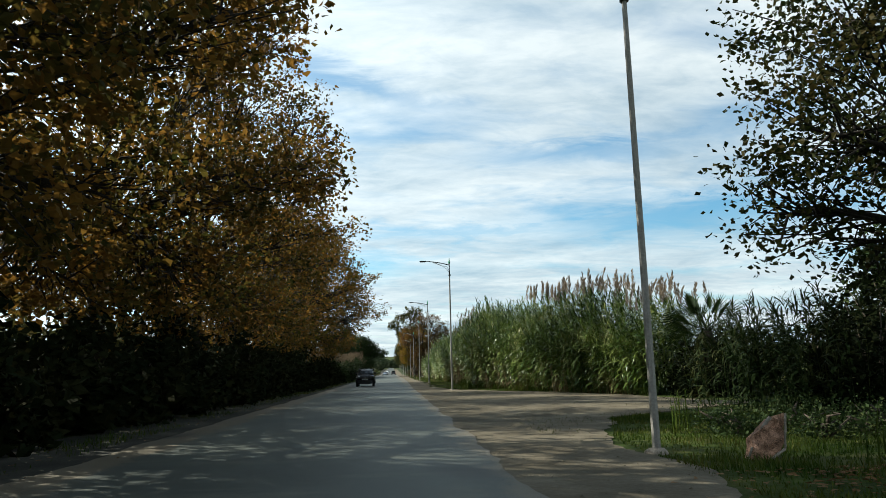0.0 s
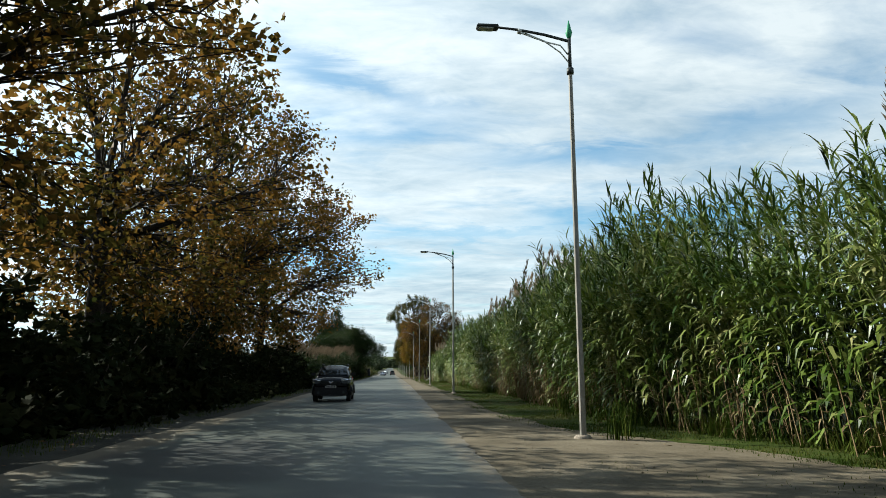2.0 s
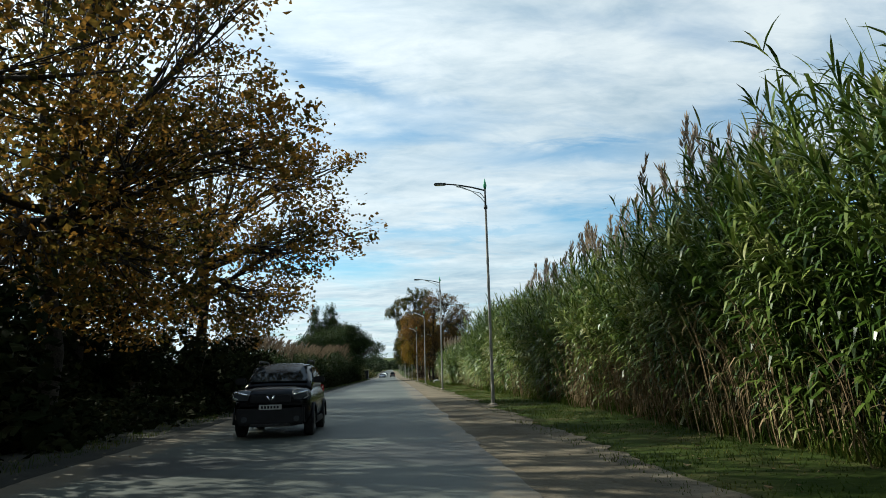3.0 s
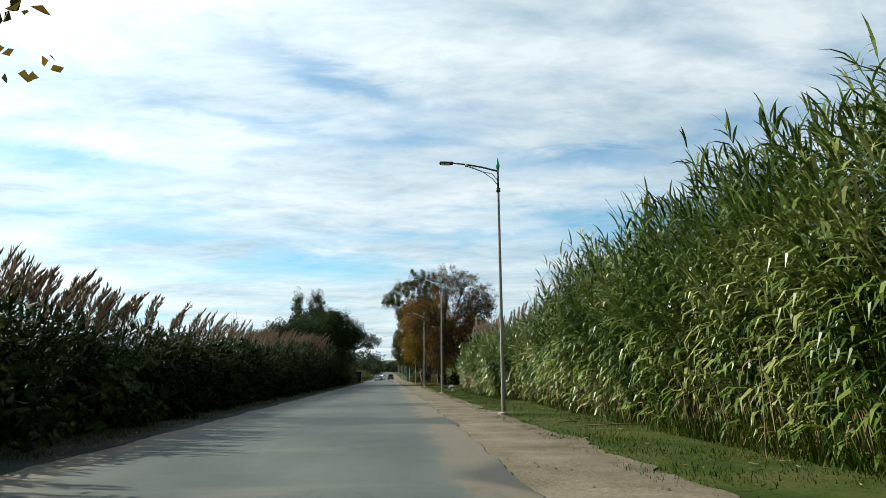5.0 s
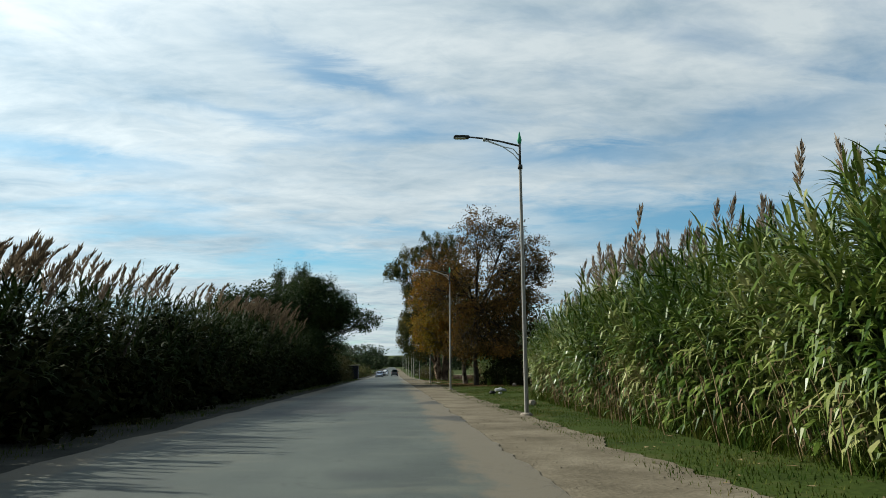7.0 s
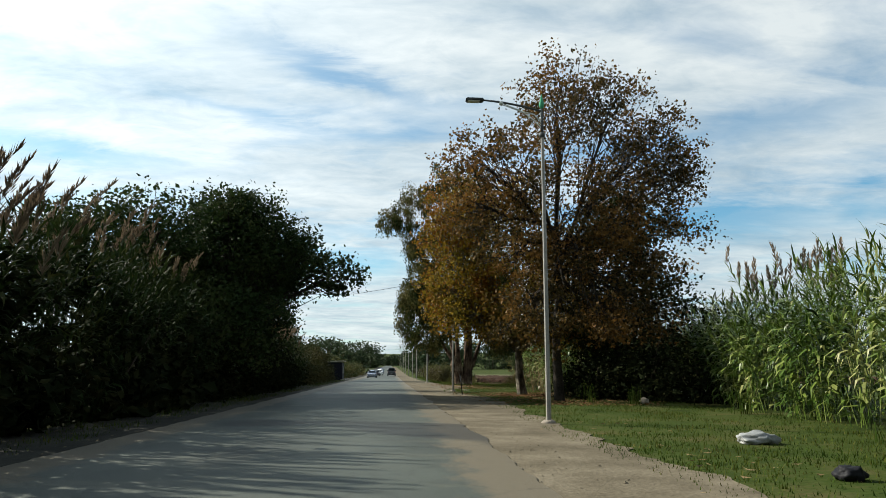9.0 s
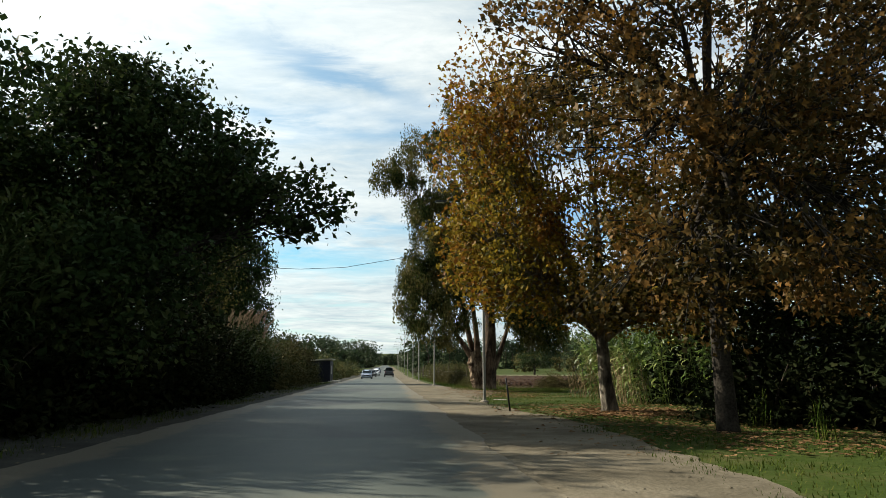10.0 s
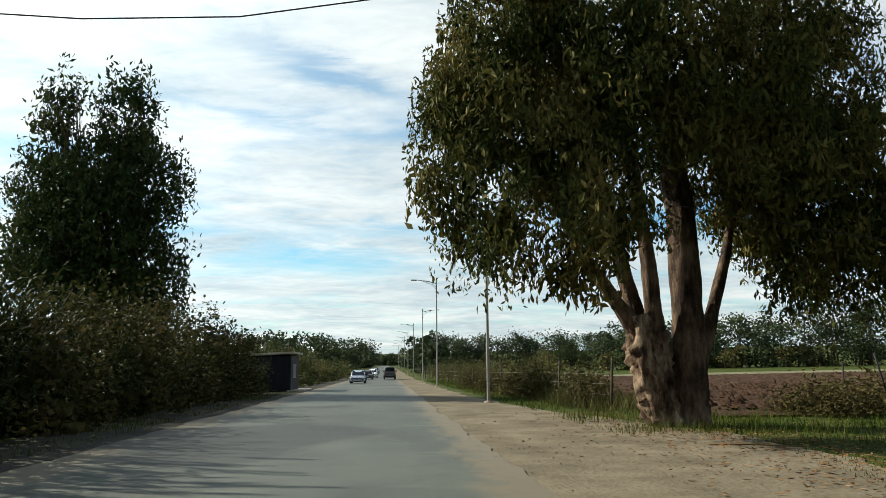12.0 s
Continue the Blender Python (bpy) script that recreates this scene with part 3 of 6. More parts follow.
def shrub(name, x, y, rx, ry, h, count, leaf, mat, seed, label, group="", slim=0.6):
    """A dense roadside shrub: several stems and a mounded mass of leaves down to the ground."""
    rng = np.random.default_rng(seed)
    root = tagged(new(name), label, "shrub", group)
    root.location = (x, y, 0)
    bm = bmesh.new()
    for _ in range(5):
        a, q = rng.uniform(0, 6.28), rng.uniform(0.3, 0.8)
        e = Vector((math.cos(a) * rx * q, math.sin(a) * ry * q, h * rng.uniform(0.5, 0.9)))
        tube(bm, [(e.x * 0.15, e.y * 0.15, -0.05), e * 0.5 + Vector(rng.normal(0, 0.1, 3)), e], [0.05, 0.035, 0.012], 5)
    part("stem", bm, M_WOOD, root)
    # large shaded leaves fill the heart, small ones cover it
    heart = count * 3 // 10
    sizes, cens = [], []
    for num, per, r0, r1, big, jit in ((heart, 12, 0.15, 0.78, 2.0, 0.22), (count - heart, 26, 0.72, 1.0, 1.0, 0.24)):
        clumps = max(8, num // per)
        u = rng.normal(0, 1, (clumps, 3))
        u[:, 2] = np.abs(u[:, 2])
        u /= np.linalg.norm(u, axis=1)[:, None]
        cen = u * rng.uniform(r0, r1, clumps)[:, None] * rng.uniform(0.82, 1.12, (clumps, 1)) * np.array([rx, ry, h])
        if big > 1:
            cen[:, 2] *= 0.92
        idx = np.repeat(np.arange(clumps), per)
        cens.append(cen[idx] + rng.normal(0, jit, (len(idx), 3)))
        sizes.append(rng.uniform(0.5, 1.3, len(idx)) * leaf * big)
    cen = np.concatenate(cens)
    cen[:, 2] = np.abs(cen[:, 2])
    v, f = leaves(rng, cen, np.concatenate(sizes), 0.2, slim)
    part("foliage", quads("foliage", v, f), mat, root)
    return root


# ---- the ground, the road and its edges ----
def rise(y):
    """The road climbs very gently far ahead."""
    return 0.0 if y < 300 else 0.010 * (y - 300) ** 2 / 80 if y < 340 else 0.005 * 40 + 0.010 * (y - 340)


def hill(x, y):
    far = max(0.0, math.hypot(x, y - 150) - 900) / 1600
    side = 0.012 * max(0.0, x - 45) if y > 150 else 0.0
    return rise(y) + min(side, 6.0) + 55 * min(far, 1.0) ** 1.5 * (0.6 + 0.5 * noise.noise((x * 0.0011, y * 0.0011, 0)))


def lot(y):
    """Right edge of the bare earth: the shoulder, the mouth of a side track, the worn place under the trees."""
    return float(np.interp(y, [-80, 4, 14, 20, 26, 37, 42, 47, 55, 62, 90, 120, 170, 178, 190, 196, 204, 208, 212, 216, 221, 226, 232, 238, 250, 900], [3.7, 3.7, 4.2, 6.0, 13.5, 11.5, 10.0, 7.6, 4.4, 3.8, 4.2, 4.25, 4.45, 4.7, 5.3, 5.3, 4.3, 4.6, 5.2, 6.2, 7.6, 7.2, 5.6, 5.0, 4.3, 4.3]))


def strip_mesh(name, left, right, y0, y1, step, z, seed, wob=0.15, cols=8):
    """A sheet along the road between two wavering edges; left and right are x as functions of y."""
    ys = np.arange(y0, y1 + step, step)
    v, f = [], []
    for yy in ys:
        a = left(yy) + wob * noise.noise((yy * 0.35, seed, 0)) + wob * 0.4 * noise.noise((yy * 1.7, seed, 3)) + wob * 0.12 * noise.noise((yy * 5.3, seed, 13))
        b = right(yy) + wob * noise.noise((yy * 0.35, seed, 7)) + wob * 0.4 * noise.noise((yy * 1.7, seed, 9)) + wob * 0.12 * noise.noise((yy * 5.3, seed, 17))
        for c in range(cols + 1):
            v.append((a + (b - a) * c / cols, yy, z + rise(yy)))
    for j in range(len(ys) - 1):
        for c in range(cols):
            k = j * (cols + 1) + c
            f.append((k, k + 1, k + cols + 2, k + cols + 1))
    return quads(name, v, f, True)


def make_ground():
    xs = [-3500, -2500, -1800, -1200, -700, -400, -200, -100, -50, -30, -20, -12, -7, -3, 0, 3, 7, 12, 20, 30, 45, 70, 100, 140, 200, 400, 700, 1200, 1800, 2500, 3500]
    ys = [-2500, -1200, -500, -200, -80] + list(range(-60, 900, 10)) + [950, 1000, 1100, 1200, 1350, 1500, 1800, 2200, 2700, 3300, 4000]
    v = [(x, y, hill(x, y) - 0.03) for y in ys for x in xs]
    n = len(xs)
    f = [(j * n + i, j * n + i + 1, (j + 1) * n + i + 1, (j + 1) * n + i) for j in range(len(ys) - 1) for i in range(n - 1)]
    tagged(part("ground", quads("ground", v, f, True), M_GROUND), "grassy verge and earth beside the country road", "ground", kind="structure")


make_ground()
tagged(part("shoulder", strip_mesh("shoulder", lambda y: 1.3, lot, -60, 700, 0.2, -0.010, 4, 0.5, 6), M_DIRT), "sandy dirt shoulder along the asphalt", "shoulder", kind="structure")
tagged(part("shoulder", strip_mesh("shoulder", lambda y: -8.2, lambda y: -4.6, -60, 700, 0.5, -0.014, 14, 0.35), M_GRIT_SHADED), "narrow grey gritty shoulder beside the asphalt, darkened for the hedge's shade", "shoulder", kind="structure")
tagged(part("road", strip_mesh("road", lambda y: -5.5, lambda y: float(np.interp(y, [0, 60, 110, 150, 210, 230], [1.5, 1.6, 2.05, 2.1, 1.9, 1.75])), -60, 900, 0.2, 0.010, 2, 0.2, 6), M_ASPHALT), "worn grey asphalt country road", "road", kind="structure")


def make_field():
    """A ploughed field behind the fence, turned up in clods."""
    rng = np.random.default_rng(5)
    xs, ys = np.linspace(9.5, 75, 150), np.linspace(229, 318, 170)
    v = []
    for b in ys:
        for a in xs:
            edge = min(1, (a - 9.5) / 2, (b - 229) / 2)
            n1 = noise.noise((a * 0.9, b * 0.9, 2)) * 0.18 + noise.noise((a * 2.7, b * 2.7, 5)) * 0.16
            v.append((a + 0.15 * noise.noise((b, 3, a)), b, hill(a, b) + 0.03 + edge * (0.12 + n1)))
    n = len(xs)
    f = [(j * n + i, j * n + i + 1, (j + 1) * n + i + 1, (j + 1) * n + i) for j in range(len(ys) - 1) for i in range(n - 1)]
    field = tagged(part("field", quads("field", v, f), M_FIELD), "ploughed reddish brown field with turned clods", "field", kind="structure")
    # loose clods on its near part
    m = 2400
    c = np.stack([rng.uniform(10, 34, m), rng.uniform(230, 262, m), np.zeros(m)], 1)
    c[:, 2] = 0.16
    sz = 0.05 + 0.22 * rng.random(m) ** 2
    base = np.array([(1, 0, 0), (0, 1, 0), (-1, 0, 0), (0, -1, 0), (0, 0, 0.8), (0, 0, -0.8)])
    vv = (c[:, None] + base * sz[:, None, None] * rng.uniform(0.6, 1.3, (m, 6, 3))).reshape(-1, 3)
    tri = np.array([(0, 1, 4), (1, 2, 4), (2, 3, 4), (3, 0, 4), (1, 0, 5), (2, 1, 5), (3, 2, 5), (0, 3, 5)])
    ff = (np.arange(m)[:, None, None] * 6 + tri).reshape(-1, 3)
    tagged(part("clods", quads("clods", vv, ff), M_FIELD), "loose earth clods on the ploughed field", "clods", kind="stuff")
    v = [(a, b, hill(a, b) + 0.02 + (0.02 if b < 343 else 0)) for b in (326, 332, 338, 344) for a in (12, 45, 70, 100, 160, 240)]
    f = [(j * 6 + i, j * 6 + i + 1, j * 6 + i + 7, j * 6 + i + 6) for j in range(3) for i in range(5)]
    tagged(part("stubble_field", quads("stubble_field", v, f), M_STUBBLE), "pale stubble strip beyond the ploughed field", "field", kind="structure")


make_field()

# ---- street lamps ----
POSTS = [(4.23, 11.7), (4.24, 52.0), (4.20, 83.9), (4.28, 114.4), (4.33, 145.5), (4.44, 177.0), (4.41, 206.2), (4.36, 239.5), (4.28, 269.9), (4.62, 300.8), (4.56, 331.4), (4.52, 361.5), (4.5, 392.0), (4.5, 422.5), (4.5, 453.0), (4.5, 483.5)]


def street_lamp():
    root = tagged(new("street_lamp"), "tall pale octagonal street lamp with a bracketed arm", "street lamp", "street lamps along the road")
    bm = bmesh.new()
    tube(bm, [(0, 0, 0.02), (0, 0, 4.5), (0, 0, 8.2)], [0.074, 0.060, 0.048], 8)
    for f in bm.faces:
        f.smooth = False
    part("pole", bm, M_POST, root)
    bm = bmesh.new()
    tube(bm, [(0, 0, 8.2), (0, 0, 9.06)], [0.045, 0.042], 10)
    part("upper_pole", bm, M_ARM, root, "dark upper pole section")
    bm = bmesh.new()
    tube(bm, [(0, 0, 8.12), (0, 0, 8.26)], [0.085, 0.085], 10)
    part("collar", bm, M_ARM, root)
    bm = bmesh.new()
    tube(bm, [(0, 0, 9.0), (0, 0, 9.14), (0, 0, 9.22), (0, 0, 9.45)], [0.045, 0.085, 0.06, 0.008], 10)
    part("finial", bm, M_FINIAL, root, "green pointed finial")
    bm = bmesh.new()
    tube(bm, [(0.03, 0, 8.92), (-0.6, 0, 9.07), (-1.2, 0, 9.17), (-1.75, 0, 9.22)], [0.036, 0.034, 0.032, 0.028], 8)
    part("arm", bm, M_ARM, root)
    for z0, x1, z1 in ((8.42, -1.15, 9.13), (8.60, -1.25, 9.12)):
        bm = bmesh.new()
        tube(bm, [(-0.04, 0, z0), (-0.22, 0, z0 + 0.22), (-0.6, 0, z1 - 0.22), (x1, 0, z1)], [0.017, 0.017, 0.017, 0.015], 6)
        part("brace", bm, M_BRACE, root, "thin curved pale brace")
    bm = bmesh.new()
    tube(bm, [(-1.16, 0, 9.12), (-1.26, 0, 9.14)], [0.06, 0.06], 10)
    part("clamp", bm, M_BRACE, root)
    head = bmesh.new()
    box(head, -2.25, -1.72, -0.13, 0.13, 9.17, 9.25, 0.025)
    ob = part("lamp_head", head, M_ARM, root, "flat dark lamp head")
    lens = bmesh.new()
    box(lens, -2.2, -1.85, -0.1, 0.1, 9.155, 9.168, 0.004)
    part("lens", lens, M_LENS, ob, "pale lamp lens")
    bm = bmesh.new()
    tube(bm, [(0, 0, -0.05), (0, 0, 0.03), (0, 0, 0.07)], [0.22, 0.19, 0.14], 9)
    for v in bm.verts:
        v.co.x *= 1 + 0.25 * noise.noise(v.co * 5)
        v.co.y *= 0.8
    part("footing", bm, M_STONE, root, "rough concrete footing")
    return root


lamp = street_lamp()
lamp.location = (*POSTS[0], 0)
for k, (xx, yy) in enumerate(POSTS[1:]):
    turn = 180 if k == 8 else 0  # one arm points away from the road
    tall = {0: 1.04, 1: 1.04, 2: 1.02}.get(k, 1.0)  # the first ones stand a little higher
    copy_thing(lamp, pose(xx, yy, rise(yy), 0, 0, turn) @ Matrix.Diagonal((1, 1, tall, 1)))


# ---- reeds ----
def reed_mesh(rng, X, Y, H, lean_x, per, length, width, low=0.1, stiff=1.0, lean_spread=0.09, high=1.0, flop=0.0):
    """Canes that lean and nod over, with two ranks of long leaves: the top ones stand, the others arch and hang."""
    n = len(X)
    low, high, width = np.broadcast_to(low, n), np.broadcast_to(high, n), np.broadcast_to(width, n)
    LX, LY = rng.normal(0, lean_spread, n) + lean_x, rng.normal(0, 0.10, n)
    nod = rng.uniform(0.02, 0.13, n) * H
    ang = np.array([0, 2.1, 4.2])
    ring = np.stack([np.cos(ang), np.sin(ang), 0 * ang], 1)
    b = np.stack([X, Y, 0 * X - 0.05], 1)
    mid = np.stack([X + LX * H * 0.55, Y + LY * H * 0.6, H * 0.62], 1)
    t = np.stack([X + LX * H * 1.05 + np.sign(lean_x) * nod * 0.8, Y + LY * H - nod * rng.uniform(-0.5, 1.0, n), H * 0.95], 1)
    cv = np.concatenate([b[:, None] + ring * 0.016, mid[:, None] + ring * 0.012, t[:, None] + ring * 0.005], 1).reshape(-1, 3)
    i = np.arange(n)[:, None] * 9
    cf = np.concatenate([i + [q + a, q + (a + 1) % 3, q + 3 + a] for q in (0, 3) for a in range(3)] + [i + [q + (a + 1) % 3, q + 3 + (a + 1) % 3, q + 3 + a] for q in (0, 3) for a in range(3)], 1).reshape(-1, 3)
    k = np.repeat(np.arange(n), per)
    m = len(k)
    u = low[k] + (high[k] - low[k]) * np.tile(np.linspace(0, 1, per) ** 0.75, n) + rng.uniform(-0.025, 0.025, m)
    u = np.clip(u, 0.02, 1)
    below = np.minimum(u / 0.62, 1)[:, None]
    above = np.maximum((u - 0.62) / 0.38, 0)[:, None]
    p = b[k] + (mid - b)[k] * below + (t - mid)[k] * above
    plane = rng.uniform(0, math.pi, n)[k]
    a = plane + np.tile(np.arange(per) % 2 * math.pi, n) + rng.normal(0, 0.35, m)
    if flop:  # most leaves of a bed's face hang out over its edge
        a = np.where(rng.random(m) < abs(flop), (math.pi if flop > 0 else 0.0) + rng.normal(0, 0.85, m), a)
    d = np.stack([np.cos(a), np.sin(a), 0 * a], 1)
    side = np.stack([-np.sin(a), np.cos(a), rng.normal(0, 0.3, m)], 1) * (width[k] * (1 - 0.4 * u ** 3))[:, None]
    ln = rng.uniform(0.6, 1.15, m) * length * (1 - 0.35 * u ** 4)
    th0 = np.radians(rng.uniform(40, 70, m)) * stiff + 0.40 * u ** 6
    bend = np.radians(rng.uniform(100, 175, m)) * (1.08 - 0.75 * u ** 5)
    rows, out, zz = [], np.zeros(m), np.zeros(m)
    last = 0.0
    for s, wd in ((0, 0.5), (0.35, 1.0), (0.7, 0.72), (1.0, 0.0)):
        th = th0 - bend * (s + last) / 2
        out = out + np.cos(th) * ln * (s - last)
        zz = zz + np.sin(th) * ln * (s - last)
        last = s
        c = p + d * out[:, None]
        c[:, 2] = np.maximum(c[:, 2] + zz, 0.03)
        rows += [c - side * wd, c + side * wd] if wd else [c]
    lv = np.stack(rows, 1).reshape(-1, 3)
    i = np.arange(m)[:, None] * 7
    lf = np.concatenate([i + [0, 1, 3], i + [0, 3, 2], i + [2, 3, 5], i + [2, 5, 4], i + [4, 5, 6]], 1).reshape(-1, 3)
    return np.concatenate([cv, lv]), np.concatenate([cf, lf + len(cv)]), t


def plume_mesh(rng, tips, length, bend):
    """Feathery panicles: a spray of fine strands on a curved axis."""
    n, per = len(tips), 64
    k = np.repeat(np.arange(n), per)
    m = len(k)
    L = (rng.uniform(0.7, 1.25, n) * length)[k]
    s = rng.uniform(0.0, 1.0, m)
    bx, by = rng.normal(bend, 0.12, n)[k], rng.normal(0, 0.14, n)[k]
    c = tips[k] + np.stack([bx * s * s * L, by * s * s * L, s * L], 1)
    a = rng.uniform(0, 6.28, m)
    spread = 0.62 * (1 - s * 0.7)
    d = np.stack([np.cos(a) * spread + bx * s, np.sin(a) * spread + by * s, np.full(m, 0.9)], 1)
    d /= np.linalg.norm(d, axis=1)[:, None]
    side = np.cross(d, rng.normal(0, 1, (m, 3)))
    side /= np.linalg.norm(side, axis=1)[:, None]
    ll = (L * rng.uniform(0.22, 0.42, m))[:, None]
    w = (0.019 * rng.uniform(0.6, 1.4, m))[:, None]
    v = np.stack([c, c + d * ll * 0.5 + side * w, c + d * ll, c + d * ll * 0.5 - side * w], 1).reshape(-1, 3)
    f = np.arange(m)[:, None] * 4 + [0, 1, 2, 3]
    return v, f


RIGHT_Y = [33, 40, 45, 52, 57, 70, 77, 90, 108, 117, 127, 132, 146, 160, 170]
RIGHT_X = [12.6, 10.6, 9.5, 7.8, 6.7, 7.2, 7.5, 7.1, 7.1, 7.3, 7.9, 6.7, 6.7, 7.6, 10.5]
RIGHT_H = [4.4, 6.2, 6.3, 6.5, 6.9, 6.9, 6.5, 6.1, 6.8, 6.5, 5.0, 4.8, 4.9, 4.6, 3.8]


def reed_bed(name, seed, y0, y1, n, front, height, per, length, width, mat, label, deep=4.0, sign=1, plumes=0, plume_len=0.6, bend=0.1, low=0.08, plume_mat=None, plume_y=None, fill=0.36):
    rng = np.random.default_rng(seed)
    Y = rng.uniform(y0, y1, n)
    q = rng.uniform(0, 1, n) ** 1.6
    clump = np.array([noise.noise((v * 0.55, seed * 3.1, 0)) for v in Y])
    X = front(Y) + sign * (q * deep + 0.45 * clump + 0.2)
    ragged = np.array([noise.noise((v * 0.22, seed, 5)) for v in Y])
    H = height(Y) * (1 + 0.12 * ragged) * rng.uniform(0.88, 1.03, n) * (0.52 + 0.48 * np.minimum(1, q * 3.0) ** 0.6)
    # canes behind the front row: most carry their leaves high up, every third fills the dark heart below
    inside = np.minimum(1, q * 3.0)
    heart = (q > 0.12) & (rng.random(n) < fill)
    v, f, tips = reed_mesh(rng, X, Y, H, sign * (-0.04 - 0.14 * (1 - inside)), per, length, width * np.where(heart, 1.9, 1.0), np.where(heart, 0.04, low + 0.5 * inside), lean_spread=0.09, high=np.where(heart, 0.62, 1.0), flop=0.55 * sign)
    tagged(part(name, quads(name, v, f), mat), label, "reeds", kind="stuff")
    if plumes:
        drift = np.array([noise.noise((v * 0.16, seed, 11)) for v in Y])
        pick = np.argsort(-(H / height(Y)) - 0.5 * drift + rng.uniform(0, 0.25, n))[:plumes]
        if plume_y:  # only a stretch of the bed carries them
            off = np.maximum(0, np.maximum(plume_y[0] - Y, Y - plume_y[1]))
            pick = np.argsort(off - H / height(Y) + rng.uniform(0, 0.3, n))[:plumes]
        base = tips[pick] + [0, 0, 0.15]
        pv, pf = plume_mesh(rng, base, plume_len, bend)
        tagged(part("reed_plumes", quads("reed_plumes", pv, pf), plume_mat or M_PLUME), "feathery buff plumes on top of the reeds", "reed plumes", kind="stuff")


right_front = lambda y: np.interp(y, RIGHT_Y, RIGHT_X)
right_height = lambda y: np.interp(y, RIGHT_Y, RIGHT_H)
left_front = lambda y: 0 * y - 7.9
left_height = lambda y: np.interp(y, [97, 112, 140, 152, 165, 178, 190], [3.1, 3.6, 3.8, 4.6, 5.1, 5.8, 5.4])
reed_bed("reed_bed", 1, 34, 62, 1250, right_front, right_height, 19, 0.92, 0.043, M_REED, "dense stand of tall green giant reeds beside the track", 4.5, 1, 120, 0.75, plume_y=(33, 49))
reed_bed("reed_bed", 2, 62, 98, 1600, right_front, right_height, 19, 0.92, 0.043, M_REED, "dense stand of tall green giant reeds beside the road", 4.0, 1, 95, 0.95, plume_y=(71, 98))
reed_bed("reed_bed", 3, 98, 134, 1700, right_front, right_height, 19, 0.92, 0.043, M_REED, "dense stand of bright green giant reeds beside the road", 4.0, 1, 45, 0.7, plume_y=(120, 134))
reed_bed("reed_bed", 4, 134, 170, 1350, right_front, right_height, 19, 0.92, 0.043, M_REED, "dense stand of green giant reeds with brown plumes", 4.0, 1, 110, 0.75)
reed_bed("reed_bed", 5, 168, 214, 820, lambda y: np.interp(y, [168, 176, 184, 192, 200, 204, 210, 214], [11.2, 12.0, 13.2, 15.0, 13.0, 10.6, 10.3, 12.0]), lambda y: np.interp(y, [168, 178, 190, 204, 214], [4.6, 5.4, 5.0, 5.8, 5.4]), 16, 0.95, 0.042, M_REED, "stand of green giant reeds behind the verge trees", 4.5, 1, 60, 0.75)
reed_bed("reed_bed", 6, 97, 190, 1800, left_front, left_height, 14, 0.75, 0.048, M_REED_SHADED, "shaded stand of plumed reeds beside the road", 3.2, -1, 420, 0.75, 0.42, plume_mat=M_PLUME_SHADED, fill=0.08)
reed_bed("reed_bed", 7, 226, 256, 500, lambda y: 0 * y - 8.0, lambda y: np.interp(y, [226, 256], [3.2, 3.0]), 12, 0.6, 0.024, M_REED_SHADED, "low shaded reeds and cane by the roadside", 3.0, -1, 30, 0.5, 0.3, plume_mat=M_PLUME_SHADED)


reed_bed("reed_bed", 9, 213, 227, 220, lambda y: 0 * y - 7.9, lambda y: 0 * y + 4.4, 12, 0.7, 0.034, M_REED_SHADED, "shaded reeds and cane in front of the hedge", 3.0, -1, 34, 0.8, 0.4, plume_mat=M_PLUME_SHADED)


def dry_thatch():
    """Broken canes and withered leaves at the foot of the reeds."""
    rng = np.random.default_rng(17)
    n = 900
    Y = rng.uniform(36, 168, n)
    X = right_front(Y) + rng.normal(0.25, 0.35, n)
    Y = np.concatenate([Y, rng.uniform(66, 82, 260), rng.uniform(203, 213, 60)])
    X = np.concatenate([X, right_front(Y[n:n + 260]) + rng.normal(0.1, 0.4, 260), rng.normal(10.5, 0.4, 60)])
    v, f, _ = reed_mesh(rng, X, Y, np.concatenate([rng.uniform(0.7, 2.2, n), rng.uniform(0.9, 3.0, 320)]), -0.14, 6, 0.55, 0.018, 0.25, 0.4)
    tagged(part("dry_reeds", quads("dry_reeds", v, f), M_DRY), "dry tan canes and withered leaves at the reeds' foot", "dry reeds", kind="stuff")


dry_thatch()


# ---- grass, litter ----
def grass(name, seed, n, xf, y0, y1, h, mat, label, wide=0.009):
    rng = np.random.default_rng(seed)
    Y = rng.uniform(y0, y1, n)
    a, b = xf(Y)
    X = a + (b - a) * rng.uniform(0, 1, n)
    dens = np.array([noise.noise((x * 0.5, y * 0.5, seed)) for x, y in zip(X, Y)])
    keep = dens > rng.uniform(-0.6, 0.3, n)
    X, Y, dens = X[keep], Y[keep], dens[keep]
    n = len(X)
    hh = h * rng.uniform(0.4, 1.3, n) * (0.8 + 0.6 * dens)
    an = rng.uniform(0, 6.28, n)
    lean = rng.uniform(0.1, 0.9, n) * hh
    w = wide * rng.uniform(0.7, 1.5, n)
    z0 = -0.035
    s = np.stack([-np.sin(an), np.cos(an), 0 * an], 1)
    o = np.stack([X, Y, np.full(n, z0)], 1)
    t = o + np.stack([np.cos(an) * lean, np.sin(an) * lean, hh], 1)
    v = np.stack([o - s * w[:, None], o + s * w[:, None], t], 1).reshape(-1, 3)
    f = np.arange(n)[:, None] * 3 + [0, 1, 2]
    tagged(part(name, quads(name, v, f), mat), label, "grass", kind="stuff")


